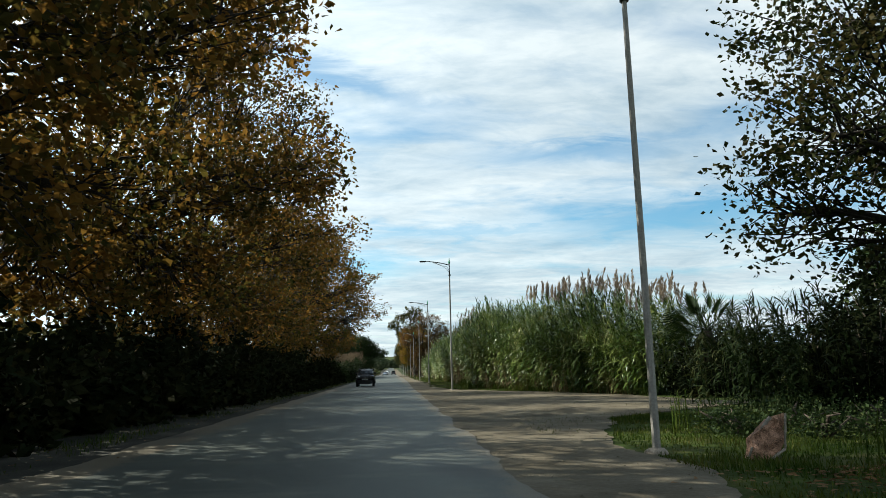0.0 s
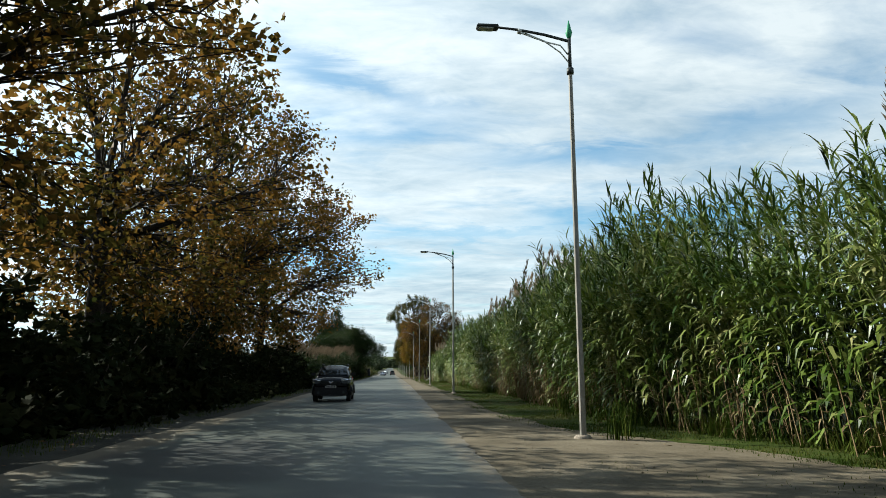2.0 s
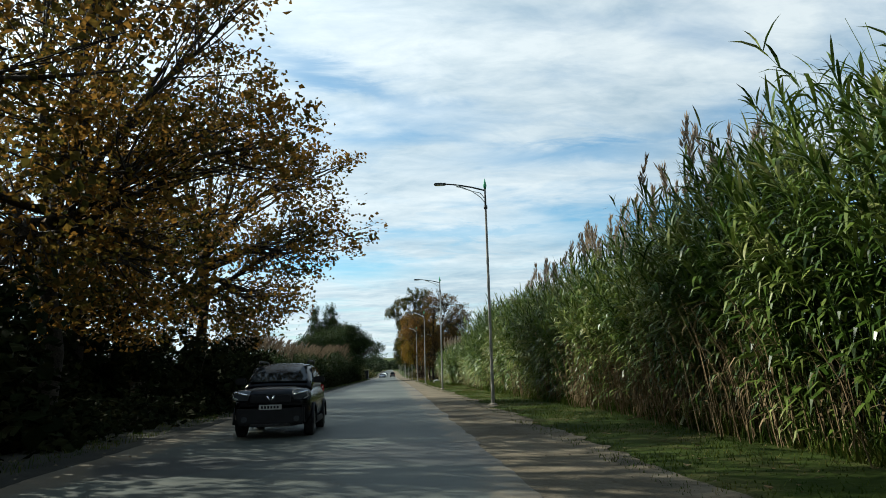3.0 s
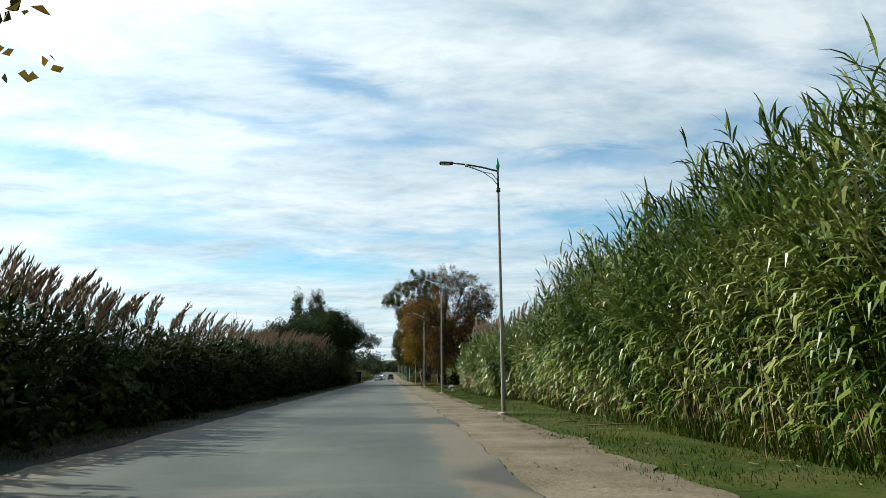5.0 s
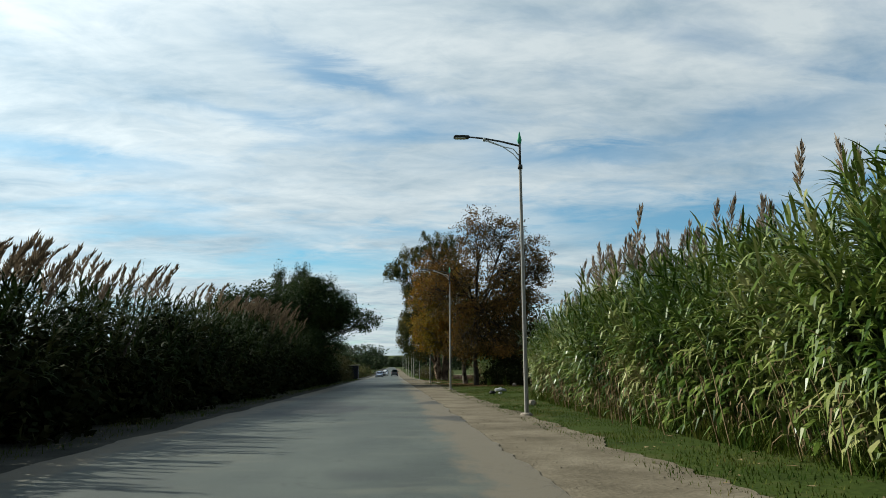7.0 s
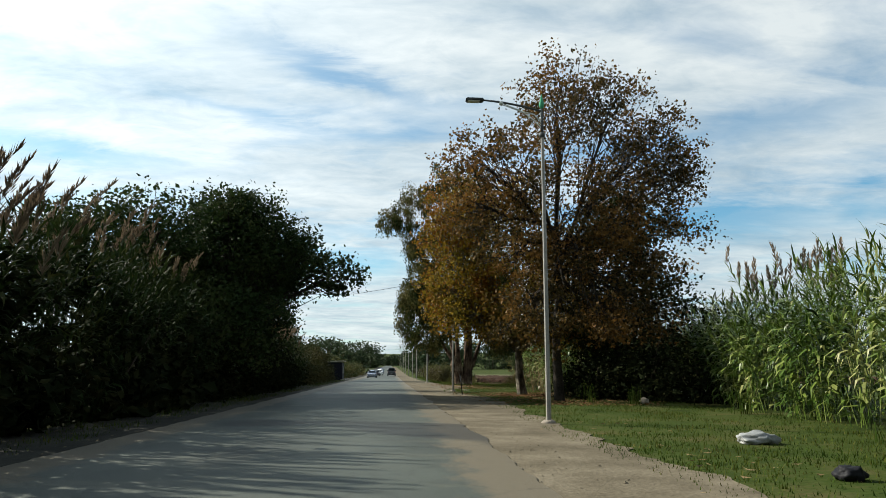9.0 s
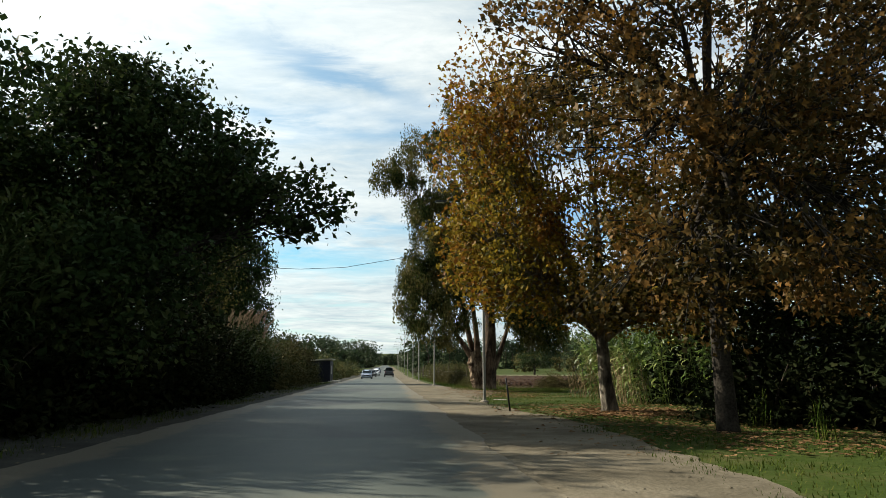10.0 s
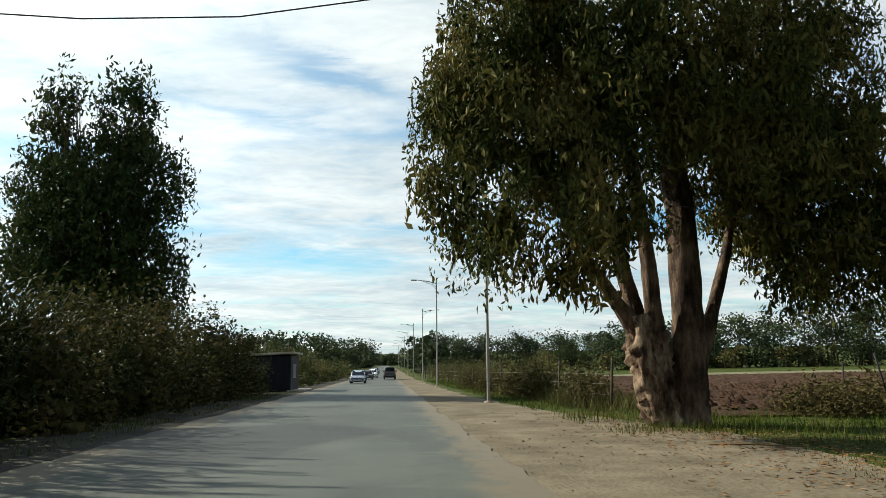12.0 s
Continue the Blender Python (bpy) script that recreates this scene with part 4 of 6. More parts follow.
grass("grass", 31, 68000, lambda y: (np.array([lot(q) for q in y]) - 0.6, np.minimum(right_front(y) + 0.6, 9.0)), 45, 172, 0.085, M_GRASS, "short green roadside grass by the reeds")
grass("grass", 32, 54000, lambda y: (np.array([lot(q) for q in y]) - 0.7, np.full(len(y), 13.0)), 168, 228, 0.09, M_GRASS, "short green grass on the open verge")
grass("grass", 33, 60000, lambda y: (np.maximum(np.array([lot(q) for q in y]) + 0.05, 3.6), np.full(len(y), 12.0)), -2, 21, 0.13, M_GRASS, "rough grass on the mound by the track")
grass("grass", 34, 26000, lambda y: (np.full(len(y), 5.0), np.full(len(y), 10.0)), 224, 300, 0.26, M_GRASS, "tall dry grass along the field fence")
grass("grass", 36, 16000, lambda y: (np.full(len(y), 9.0), np.full(len(y), 34.0)), 221, 232, 0.26, M_GRASS, "tall grass between the fence and the field")
grass("grass", 35, 30000, lambda y: (np.full(len(y), -7.6), np.full(len(y), -6.1)), -5, 262, 0.16, M_GRASS, "thin grass at the foot of the hedge")


grass("grass", 38, 34000, lambda y: (right_front(y) - 0.35, right_front(y) + 1.1), 44, 172, 0.55, M_GRASS, "rank green growth at the foot of the reeds", 0.014)
grass("grass", 39, 5000, lambda y: (np.full(len(y), 3.2), np.array([lot(q) for q in y]) + 0.5), 14, 48, 0.06, M_GRASS, "thin patches of grass on the side track", 0.012)
grass("dry_grass", 37, 22000, lambda y: (np.full(len(y), 6.6), np.full(len(y), 9.2)), 232, 292, 0.7, M_LEAF_SCRUB, "tall dry brownish grass along the fence", 0.014)


def litter(name, seed, n, x0, x1, y0, y1, size, mat, label, slim=0.8):
    rng = np.random.default_rng(seed)
    c = np.stack([rng.normal((x0 + x1) / 2, (x1 - x0) / 3.2, n), rng.uniform(y0, y1, n), np.full(n, 0.012)], 1)
    c[:, 2] += rng.uniform(0, 0.03, n)
    v, f = leaves(rng, c, rng.uniform(0.5, 1.4, n) * size, 0.0, slim)
    v[:, 2] = 0.0 + np.abs(v[:, 2] - 0.02) * 0.45
    tagged(part(name, quads(name, v, f), mat), label, "litter", kind="stuff")


litter("leaf_litter", 41, 3600, 5.4, 11.5, 186, 204, 0.15, M_LITTER, "brown fallen plane leaves under the trees")
litter("leaf_litter", 46, 1300, 5.8, 11.0, 196.2, 200.6, 0.21, M_LITTER, "heap of brown fallen leaves round the trunk")
litter("leaf_litter", 42, 5200, 4.6, 9.6, 211, 232, 0.12, M_LITTER, "dry leaves and bark strips under the eucalyptus", 0.35)
litter("leaf_litter", 43, 260, -7.8, -5.6, 5, 100, 0.12, M_LITTER, "fallen leaves along the road edge")
litter("leaf_litter", 44, 700, 4.2, 6.4, 50, 180, 0.16, M_DRY, "withered reed scraps on the verge", 0.25)


def gravel(name, seed, n, x0, x1, y0, y1, size, mat, label):
    rng = np.random.default_rng(seed)
    c = np.stack([rng.uniform(x0, x1, n), rng.uniform(y0, y1, n), np.zeros(n)], 1)
    sz = size * rng.uniform(0.3, 1.0, n) ** 2 + 0.006
    base = np.array([(1, 0, 0), (0, 1, 0), (-1, 0, 0), (0, -1, 0), (0.1, 0, 0.6)])
    v = (c[:, None] + base * sz[:, None, None] * rng.uniform(0.6, 1.3, (n, 5, 3))).reshape(-1, 3)
    tri = np.array([(0, 1, 4), (1, 2, 4), (2, 3, 4), (3, 0, 4)])
    f = (np.arange(n)[:, None, None] * 5 + tri).reshape(-1, 3)
    tagged(part(name, quads(name, v, f), mat), label, "stones", kind="stuff")


gravel("gravel", 51, 2400, 1.7, 4.3, 5, 240, 0.028, M_DIRT, "small stones scattered on the dirt shoulder")
gravel("gravel", 52, 1500, -7.6, -5.4, 5, 250, 0.05, M_DIRT, "small stones along the far road edge")


# ---- trees of the left side ----
def plane_lobes(rng, k, wide=1.0, tall=1.0):
    """Lobes of a broad plane tree: a skirt over the road, a body and a top."""
    j = lambda s: rng.uniform(-s, s)
    low = min(tall, 1.05)
    return [
        (0.3 + j(0.5), j(0.8), 9.5 * low, 4.2 * wide, 4.6, 3.6), (4.6 * wide + j(0.5), 1.5 + j(1), 9.6 * low + j(0.6), 3.6, 3.6, 2.5),
        (4.2 * wide + j(0.6), -3.0 + j(1), 7.6 * low, 3.0, 3.2, 2.2), (-4.2, 1.5 + j(1), 8.6 * low, 3.4, 3.6, 3.0), (-3.2, -3.4 + j(1), 7.4 * low, 3.0, 3.0, 2.6),
        (1.8 + j(0.8), j(1), 13.4 * tall, 3.8, 4.2, 2.9), (-1.8, 1 + j(1), 14.2 * tall, 3.2, 3.4, 2.7), (0.6, j(1), 16.6 * tall, 2.6, 2.8, 1.9),
        (2.6 * wide, 3.6 + j(0.5), 6.0 * low, 2.8, 2.6, 1.9), (7.0 * wide + j(0.4), 0.6 + j(1), 9.2 * low, 2.0, 2.2, 1.6),
        (3.0 * wide, -1.0 + j(1), 5.0, 2.6, 3.4, 1.5), (5.2 * wide, 2.0 + j(1), 12.6 * tall, 2.6, 2.8, 2.2), (-2.5, 3 + j(1), 5.4, 2.6, 3.0, 1.6), (0.6, -3.6 + j(1), 4.6, 3.0, 3.2, 1.7), (1.0, 4.0 + j(1), 4.4, 2.8, 3.2, 1.6)]


for k, (xx, yy, wd, tl) in enumerate([(-11.0, 4, 1.0, 1.2), (-10.6, 15, 0.95, 1.2), (-11.2, 27, 1.10, 1.28), (-10.8, 39, 1.06, 1.3), (-11.4, 51, 1.04, 1.28), (-10.9, 63, 0.9, 0.96), (-11.2, 78, 0.95, 1.2), (-10.4, 93.5, 1.12, 1.12), (-13.4, 70.5, 0.8, 1.0), (-13.8, 86, 0.8, 1.0)]):
    tree("plane_tree", xx, yy, plane_lobes(np.random.default_rng(200 + k), k, wd, tl), 8.0, 0.30, 22000 if k < 1 else 29000 if k < 3 else 18000 if k < 5 else 9500 if k < 6 else 21000 if k < 8 else 6000, 0.245, M_LEAF_PLANE, M_BARK, 20 + k, "tall plane tree with dull brown autumn leaves above the hedge", group="plane trees along the hedge", spread=0.55)

for k, (xx, yy, hh) in enumerate([(-17.5, 12, 6.0), (-18.5, 24, 6.6), (-17.5, 36, 6.0), (-18.5, 49, 7.0), (-17.5, 60, 6.4), (-18, 73, 6.0), (-18, 88, 5.6)]):
    shrub("thicket", xx, yy, 4.2, 6.6, hh, 2600, 0.48, M_LEAF_SCRUB, 330 + k, "tall light green thicket behind the plane trees", "thickets behind the hedge")

# hedge under the plane trees and on past the reeds, mostly coloured for shade
HEDGE = "dark overgrown shrub of the roadside hedge"
hr = np.random.default_rng(71)
for k in range(19):
    yy = -3 + 5.6 * k
    if k in (14, 15):  # a gap under the trees, where the gate pillar shows
        continue
    shrub("hedge_shrub", -9.3 + hr.uniform(-0.3, 0.3), yy, 2.6, 3.9, hr.uniform(3.1, 4.0), 3400, 0.32, M_LEAF_SHADED, 300 + k, HEDGE, "hedge along the road")
# near-black shrubs added to fill the gap with the trees' shade
for k, (xx, yy, hh) in enumerate([(-13.6, 74, 6.4), (-13.8, 80.5, 6.0), (-13.6, 87, 6.2), (-13.4, 93, 5.0), (-8.6, 72.2, 0.8), (-8.6, 77.0, 0.75), (-8.6, 82.0, 0.8)]):
    shrub("hedge_shrub", xx, yy, 2.0, 3.6, hh, 3200 if hh > 1 else 1800, 0.36 if hh > 1 else 0.2, M_LEAF_SHADED, 400 + k, HEDGE, "hedge along the road")
for k in range(15):
    yy = 104 + 5.8 * k
    shrub("hedge_shrub", -8.6 + hr.uniform(-0.2, 0.2), yy, 1.8, 3.8, float(left_height(yy)) * hr.uniform(0.72, 0.82), 2600, 0.30, M_LEAF_DARK if k < 2 else M_LEAF_SHADED, 340 + k, HEDGE, "hedge along the road")
for k in range(11):
    yy = 191 + 6.0 * k
    shrub("hedge_shrub", -9.5 + hr.uniform(-0.3, 0.3), yy, 2.6, 3.8, (3.9 if k < 5 else 4.5) + hr.uniform(-0.3, 0.3), 5600, 0.20, M_LEAF_SHADED if k < 6 else M_LEAF_OLIVE_HEDGE, 370 + k, HEDGE, "hedge along the road")

for k, (xx, yy, hh) in enumerate([(-10.2, 196, 5.6), (-9.6, 201, 5.2), (-9.6, 207, 5.0), (-9.6, 212.5, 4.8)]):
    shrub("hedge_shrub", xx, yy, 2.6, 3.6, hh, 5200, 0.26, M_LEAF_SHADED, 390 + k, HEDGE, "hedge along the road")

DARK = "dark green broadleaf tree leaning over the hedge"
tree("broadleaf_tree", -9.2, 196.3, [(0.5, 1.0, 10.0, 3.0, 3.0, 1.8), (2.8, 0.5, 8.2, 2.6, 2.6, 1.8), (1.6, -2.6, 3.6, 3.0, 3.0, 2.4), (-2.0, -3.0, 4.0, 3.0, 3.0, 2.6), (0, 0, 7.4, 3.2, 3.4, 3.0), (3.9, 0.5, 7.2, 2.4, 2.6, 1.9), (6.2, 0.2, 6.5, 1.5, 1.8, 1.1), (-2.6, -1, 6.6, 2.8, 3.0, 2.6), (0.6, -0.5, 9.4, 2.2, 2.4, 1.5), (2.2, 1.4, 5.6, 2.2, 2.2, 1.4), (2.6, 4.6, 8.2, 1.6, 1.6, 2.2)], 3.0, 0.24, 45000, 0.18, M_LEAF_DARK, M_BARK_DARK, 61, DARK, inner=1.4)
tree("broadleaf_tree", -13.8, 192.5, [(0, 0, 7.4, 3.4, 3.6, 2.8), (2.8, -1, 8.0, 2.6, 2.6, 2.0), (-3, 0.5, 7.2, 2.8, 2.8, 2.2)], 3.2, 0.24, 12000, 0.23, M_LEAF_DARK, M_BARK, 62, DARK)
tree("broadleaf_tree", -12.2, 203, [(-0.4, -1, 6.4, 2.4, 2.6, 2.2), (-2.4, -1, 6.0, 2.4, 2.6, 2.2), (2.2, 0, 6.0, 1.7, 2.0, 2.2), (1.0, 0, 8.4, 1.8, 2.0, 2.0)], 3.0, 0.25, 19000, 0.23, M_LEAF_DARK, M_BARK, 63, DARK)
tree("slender_tree", -9.8, 211.6, [(-0.6, 0, 9.8, 1.5, 1.5, 2.2), (0.5, 0.3, 7.8, 1.4, 1.5, 1.7), (-0.8, -0.3, 6.9, 1.4, 1.5, 1.7), (-0.8, 0, 11.8, 1.0, 1.0, 1.2), (0.8, 0.2, 5.6, 1.3, 1.3, 1.4), (1.6, 0.2, 7.2, 0.7, 0.8, 1.2)], 4.4, 0.12, 5200, 0.15, M_LEAF_EUC, M_BARK, 64, "slender sparse grey-green tree behind the hedge", twigs=40)
tree("eucalyptus", -18.6, 254, [(0.2, 0, 14.0, 2.6, 2.6, 3.2), (0, 0, 10.5, 4.2, 4.2, 4.6), (2.8, 0.5, 8.6, 3.0, 3.0, 3.4), (-2.8, -0.5, 9.0, 3.0, 3.0, 3.4), (1.7, 0, 17.8, 2.2, 2.2, 3.6), (-2.9, 0, 18.4, 1.3, 1.4, 3.6), (2.9, 0, 13.2, 3.0, 2.8, 3.0), (-3.0, 0, 13.4, 2.4, 2.6, 3.0), (0.2, 0, 6.0, 3.4, 3.0, 2.6), (3.4, 0.3, 5.6, 2.4, 2.4, 2.2)], 4.0, 0.4, 36000, 0.36, M_LEAF_DARK, M_BARK_EUC, 65, "tall dense dark eucalyptus beyond the hedge", inner=1.4, droop=0.8, slim=0.4)
tree("bare_tree", -19.0, 176, [(0, 0, 7.0, 1.1, 1.1, 1.8), (0.3, 0, 8.6, 0.7, 0.7, 1.2)], 5.2, 0.07, 240, 0.10, M_LEAF_PLANE, M_BARK_PALE, 66, "thin nearly bare sapling above the reeds", twigs=60)
tree("cypress", -13.6, 216.6, [(0, 0, 6.0, 1.3, 1.3, 4.6), (0, 0, 10.4, 0.8, 0.8, 2.8)], 2.0, 0.15, 7000, 0.15, M_LEAF_DARK, M_BARK_DARK, 160, "narrow dark cypress standing above the hedge", spread=0.2)

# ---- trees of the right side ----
tree("plane_tree", 13.5, 15.2, [(0, 0, 8.0, 3.6, 3.6, 3.2), (-3.6, -0.6, 6.6, 2.2, 2.4, 2.2), (-4.2, 0.4, 4.9, 1.5, 1.7, 1.2), (-2.2, 0.6, 10.4, 2.6, 2.6, 2.2), (2.5, 1, 7, 2.6, 2.6, 2.4), (-1.6, 1.4, 4.4, 1.8, 1.8, 1.4)], 4.2, 0.28, 15000, 0.17, M_LEAF_OLIVE, M_BARK_DARK, 80, "plane tree with thinning leaves, coloured for shade, by the side track")
tree("plane_tree", 7.8, 198.9, [(-0.4, -0.4, 7.0, 3.0, 3.0, 2.6), (-3.6, -1.2, 6.6, 2.3, 2.6, 2.4), (-3.4, -0.2, 9.8, 2.2, 2.6, 2.4), (-0.6, -0.4, 11.2, 2.8, 2.8, 2.2), (2.4, 0.4, 7.6, 2.6, 2.8, 2.6), (-3.6, -2.0, 4.4, 2.0, 2.2, 1.3), (1.6, -2.8, 5.0, 2.2, 2.2, 1.5), (-1.2, -1.6, 3.9, 2.4, 2.2, 1.1), (2.4, -0.2, 3.9, 2.4, 2.4, 1.2), (4.6, -1.0, 5.4, 2.0, 2.2, 2.0), (-4.3, 0.6, 5.4, 1.7, 2.0, 1.7), (-2.4, 1.6, 4.6, 2.0, 1.8, 1.4), (0.4, -3.2, 3.9, 2.2, 2.0, 1.0), (-4.6, -0.6, 9.4, 1.9, 2.4, 2.2), (-4.2, -0.4, 11.7, 1.8, 2.2, 1.6), (-4.2, -1.5, 6.0, 1.6, 2.0, 1.6), (0.8, -1.0, 3.5, 2.2, 2.0, 0.9), (3.4, 0.6, 3.6, 2.2, 2.0, 1.1), (-5.2, 0.8, 6.4, 1.2, 1.4, 1.3)], 3.2, 0.24, 37000, 0.185, M_LEAF_ORANGE, M_BARK_PALE, 81, "plane tree with yellow and rust autumn leaves", lean=(-0.25, 0.0), group="plane trees on the verge", spread=0.42, lobed=True)
tree("plane_tree", 8.1, 190.8, [(0.4, 0, 9.0, 3.4, 3.4, 3.0), (-2.0, -0.8, 11.0, 2.6, 2.8, 2.6), (0.2, 0, 14.0, 3.0, 3.0, 2.3), (3.6, 0.6, 12.4, 2.8, 3.0, 2.6), (5.6, 0.3, 10.4, 2.2, 2.6, 2.2), (4.2, -0.8, 7.6, 2.8, 2.8, 2.2), (-2.2, -1.4, 6.6, 2.2, 2.4, 2.0), (0.6, 0, 16.1, 2.0, 2.0, 1.6), (5.4, 0.4, 12.8, 2.5, 2.6, 2.2), (3.2, 0.3, 15.4, 2.4, 2.5, 1.7), (6.4, 0.2, 11.4, 1.6, 1.8, 1.4), (-4.0, 0.2, 12.0, 2.0, 2.2, 1.8), (-4.0, 0.0, 9.5, 2.0, 2.2, 1.9), (2.4, -1.6, 5.2, 2.6, 2.4, 1.6), (-1.4, -1.4, 4.3, 2.2, 2.2, 1.3), (3.4, -0.6, 3.7, 2.4, 2.2, 1.5), (0.4, -1.6, 6.8, 2.6, 2.2, 2.0), (-0.9, -2.5, 3.7, 1.8, 1.5, 1.0), (-2.0, 0.9, 3.6, 1.5, 1.3, 1.3), (-0.7, -1.2, 2.9, 1.2, 1.0, 0.9), (1.3, -2.7, 3.5, 1.8, 1.5, 1.0), (3.0, -2.0, 8.2, 2.5, 2.2, 2.0)], 8.4, 0.20, 35000, 0.18, M_LEAF_RUST, M_BARK, 82, "large plane tree with rust brown autumn leaves", group="plane trees on the verge", spread=0.42, lobed=True)
tree("plane_tree", 12.6, 195.6, [(0, 0, 7.0, 3.0, 3.2, 2.8), (2.0, -1, 4.6, 2.6, 2.6, 2.0), (-1.6, -0.6, 4.0, 2.2, 2.4, 1.7), (0.4, 0, 10.0, 2.4, 2.4, 2.0), (0.5, 0, 2.6, 2.6, 2.6, 1.4)], 3.2, 0.18, 14000, 0.23, M_LEAF_OLIVE, M_BARK, 83, "plane tree by the reeds, shade put into its dark leaves", group="plane trees on the verge")
# near-black leaves carry the shade here; the last one stands in for shaded reeds
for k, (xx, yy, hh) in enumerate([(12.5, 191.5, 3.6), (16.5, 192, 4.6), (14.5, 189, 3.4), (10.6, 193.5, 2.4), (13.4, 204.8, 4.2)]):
    shrub("verge_shrub", xx, yy, 2.2, 2.4, hh, 3600, 0.18, M_LEAF_SHADED, 420 + k, "dark tangled shrub under the plane trees", "shrubs under the plane trees")

# the great eucalyptus: a gnarled stump, one straight stem and leaning limbs
EUC = [
    ([Vector((-0.16, -0.05, -0.2)), Vector((-0.20, -0.05, 0.25)), Vector((-0.36, -0.05, 1.1)), Vector((-0.46, -0.02, 2.0)), Vector((-0.62, 0, 2.75))], [0.46, 0.42, 0.46, 0.52, 0.34]),
    ([Vector((0.55, 0.1, -0.2)), Vector((0.60, 0.1, 0.4)), Vector((0.70, 0.1, 2.4)), Vector((0.68, 0.1, 5.5)), Vector((0.2, 0.1, 9.6)), Vector((-0.5, 0.2, 13.0)), Vector((-1.2, 0.2, 17.5))], [0.54, 0.46, 0.42, 0.36, 0.27, 0.20, 0.10]),
    ([Vector((-0.6, 0, 2.2)), Vector((-1.2, -0.1, 3.0)), Vector((-2.3, -0.2, 4.6)), Vector((-3.0, -0.2, 6.6))], [0.28, 0.19, 0.12, 0.07]),
    ([Vector((-0.5, 0.2, 2.3)), Vector((-0.85, 0.2, 3.6)), Vector((-1.35, 0.3, 6.2)), Vector((-3.0, 0.3, 11.5)), Vector((-5.4, 0.0, 15.5))], [0.28, 0.20, 0.16, 0.11, 0.06]),
    ([Vector((-0.3, -0.2, 2.3)), Vector((-0.42, -0.3, 4.0)), Vector((-0.8, -0.4, 7.2)), Vector((-0.9, -0.4, 9.6))], [0.25, 0.19, 0.13, 0.07]),
    ([Vector((0.9, 0.2, 1.5)), Vector((1.35, 0.3, 2.5)), Vector((2.0, 0.4, 4.4)), Vector((2.7, 0.5, 7.2))], [0.25, 0.19, 0.13, 0.08]),
]
EUC_LOBES = [
    (-4.2, -1.6, 6.9, 2.2, 2.4, 2.3), (-4.0, 0, 9.4, 2.5, 2.8, 2.4), (-3.4, -2.8, 4.2, 1.7, 1.4, 1.4), (-4.8, -0.8, 8.0, 1.7, 1.8, 1.8), (-2.6, -2.0, 6.2, 1.8, 1.5, 1.6), (-1.7, -2.4, 5.4, 1.8, 1.0, 1.3),
    (-3.4, -0.5, 12.4, 2.6, 2.8, 2.4), (-1.6, -1.0, 14.6, 2.8, 2.8, 2.4), (-5.6, 0.0, 16.2, 2.0, 2.2, 1.9), (-7.3, 0.0, 15.9, 1.4, 1.7, 1.4), (-4.0, 0.2, 18.2, 2.2, 2.4, 2.0), (-1.6, 0.2, 20.4, 2.4, 2.4, 1.9), (0.6, 0, 17.6, 2.6, 2.6, 2.4), (1.6, 0.2, 20.2, 1.8, 2.0, 1.6),
    (0.4, 0, 8.6, 2.6, 3.0, 2.8), (0.0, -1.8, 12.2, 2.8, 2.6, 2.8), (-1.0, -2.2, 7.4, 2.2, 1.6, 1.8), (0.4, -2.4, 6.9, 1.9, 1.2, 1.5), (-0.2, -2.2, 9.4, 2.2, 1.4, 1.8),
    (3.4, 0.4, 7.4, 2.6, 2.8, 2.8), (4.4, 0.4, 6.2, 1.8, 2.2, 2.4), (3.8, 0, 11.2, 2.6, 2.8, 2.6), (2.6, 0, 14.6, 2.6, 2.6, 2.4), (4.8, -0.8, 4.4, 2.0, 2.2, 1.6), (3.4, -0.4, 4.8, 1.7, 2.0, 1.3), (2.2, -2.0, 8.2, 2.4, 1.6, 2.0), (4.4, -0.5, 9.0, 1.7, 2.2, 2.6), (4.5, -1.0, 4.8, 1.4, 1.8, 1.5), (2.3, -1.8, 5.6, 1.6, 1.3, 1.3), (4.6, -2.4, 6.2, 2.0, 1.6, 2.2), (3.2, -2.4, 6.0, 1.6, 1.4, 1.6), (4.4, -2.0, 3.9, 1.8, 1.4, 1.2), (-2.6, -2.6, 4.8, 1.8, 1.2, 1.3), (-4.4, -2.4, 5.2, 1.5, 1.4, 1.5), (-1.2, -2.6, 8.4, 2.2, 1.2, 2.0), (-2.6, -0.5, 10.8, 2.4, 2.4, 2.2), (-1.6, 0.2, 9.0, 2.4, 2.4, 2.2), (3.0, 0.8, 6.6, 2.2, 1.8, 2.0), (-4.7, 0.0, 13.8, 1.8, 2.0, 1.8), (-5.1, -1.2, 5.1, 1.4, 1.5, 1.4), (-4.3, -1.6, 4.1, 1.5, 1.2, 1.0), (-5.3, -0.8, 7.2, 1.4, 1.6, 1.6), (2.7, -0.8, 3.9, 1.5, 1.2, 0.8), (4.0, -0.8, 3.6, 1.6, 1.2, 0.8)]
tree("eucalyptus", 7.0, 226.3, EUC_LOBES, 2.0, 0.55, 152000, 0.185, M_LEAF_EUC, M_BARK_EUC, 90, "great eucalyptus with gnarled forked trunk and drooping leaves", inner=1.5, droop=0.95, slim=0.36, spread=0.34, stems=EUC, twigs=24, gnarl=0.62, peeled=M_BARK_PEEL)


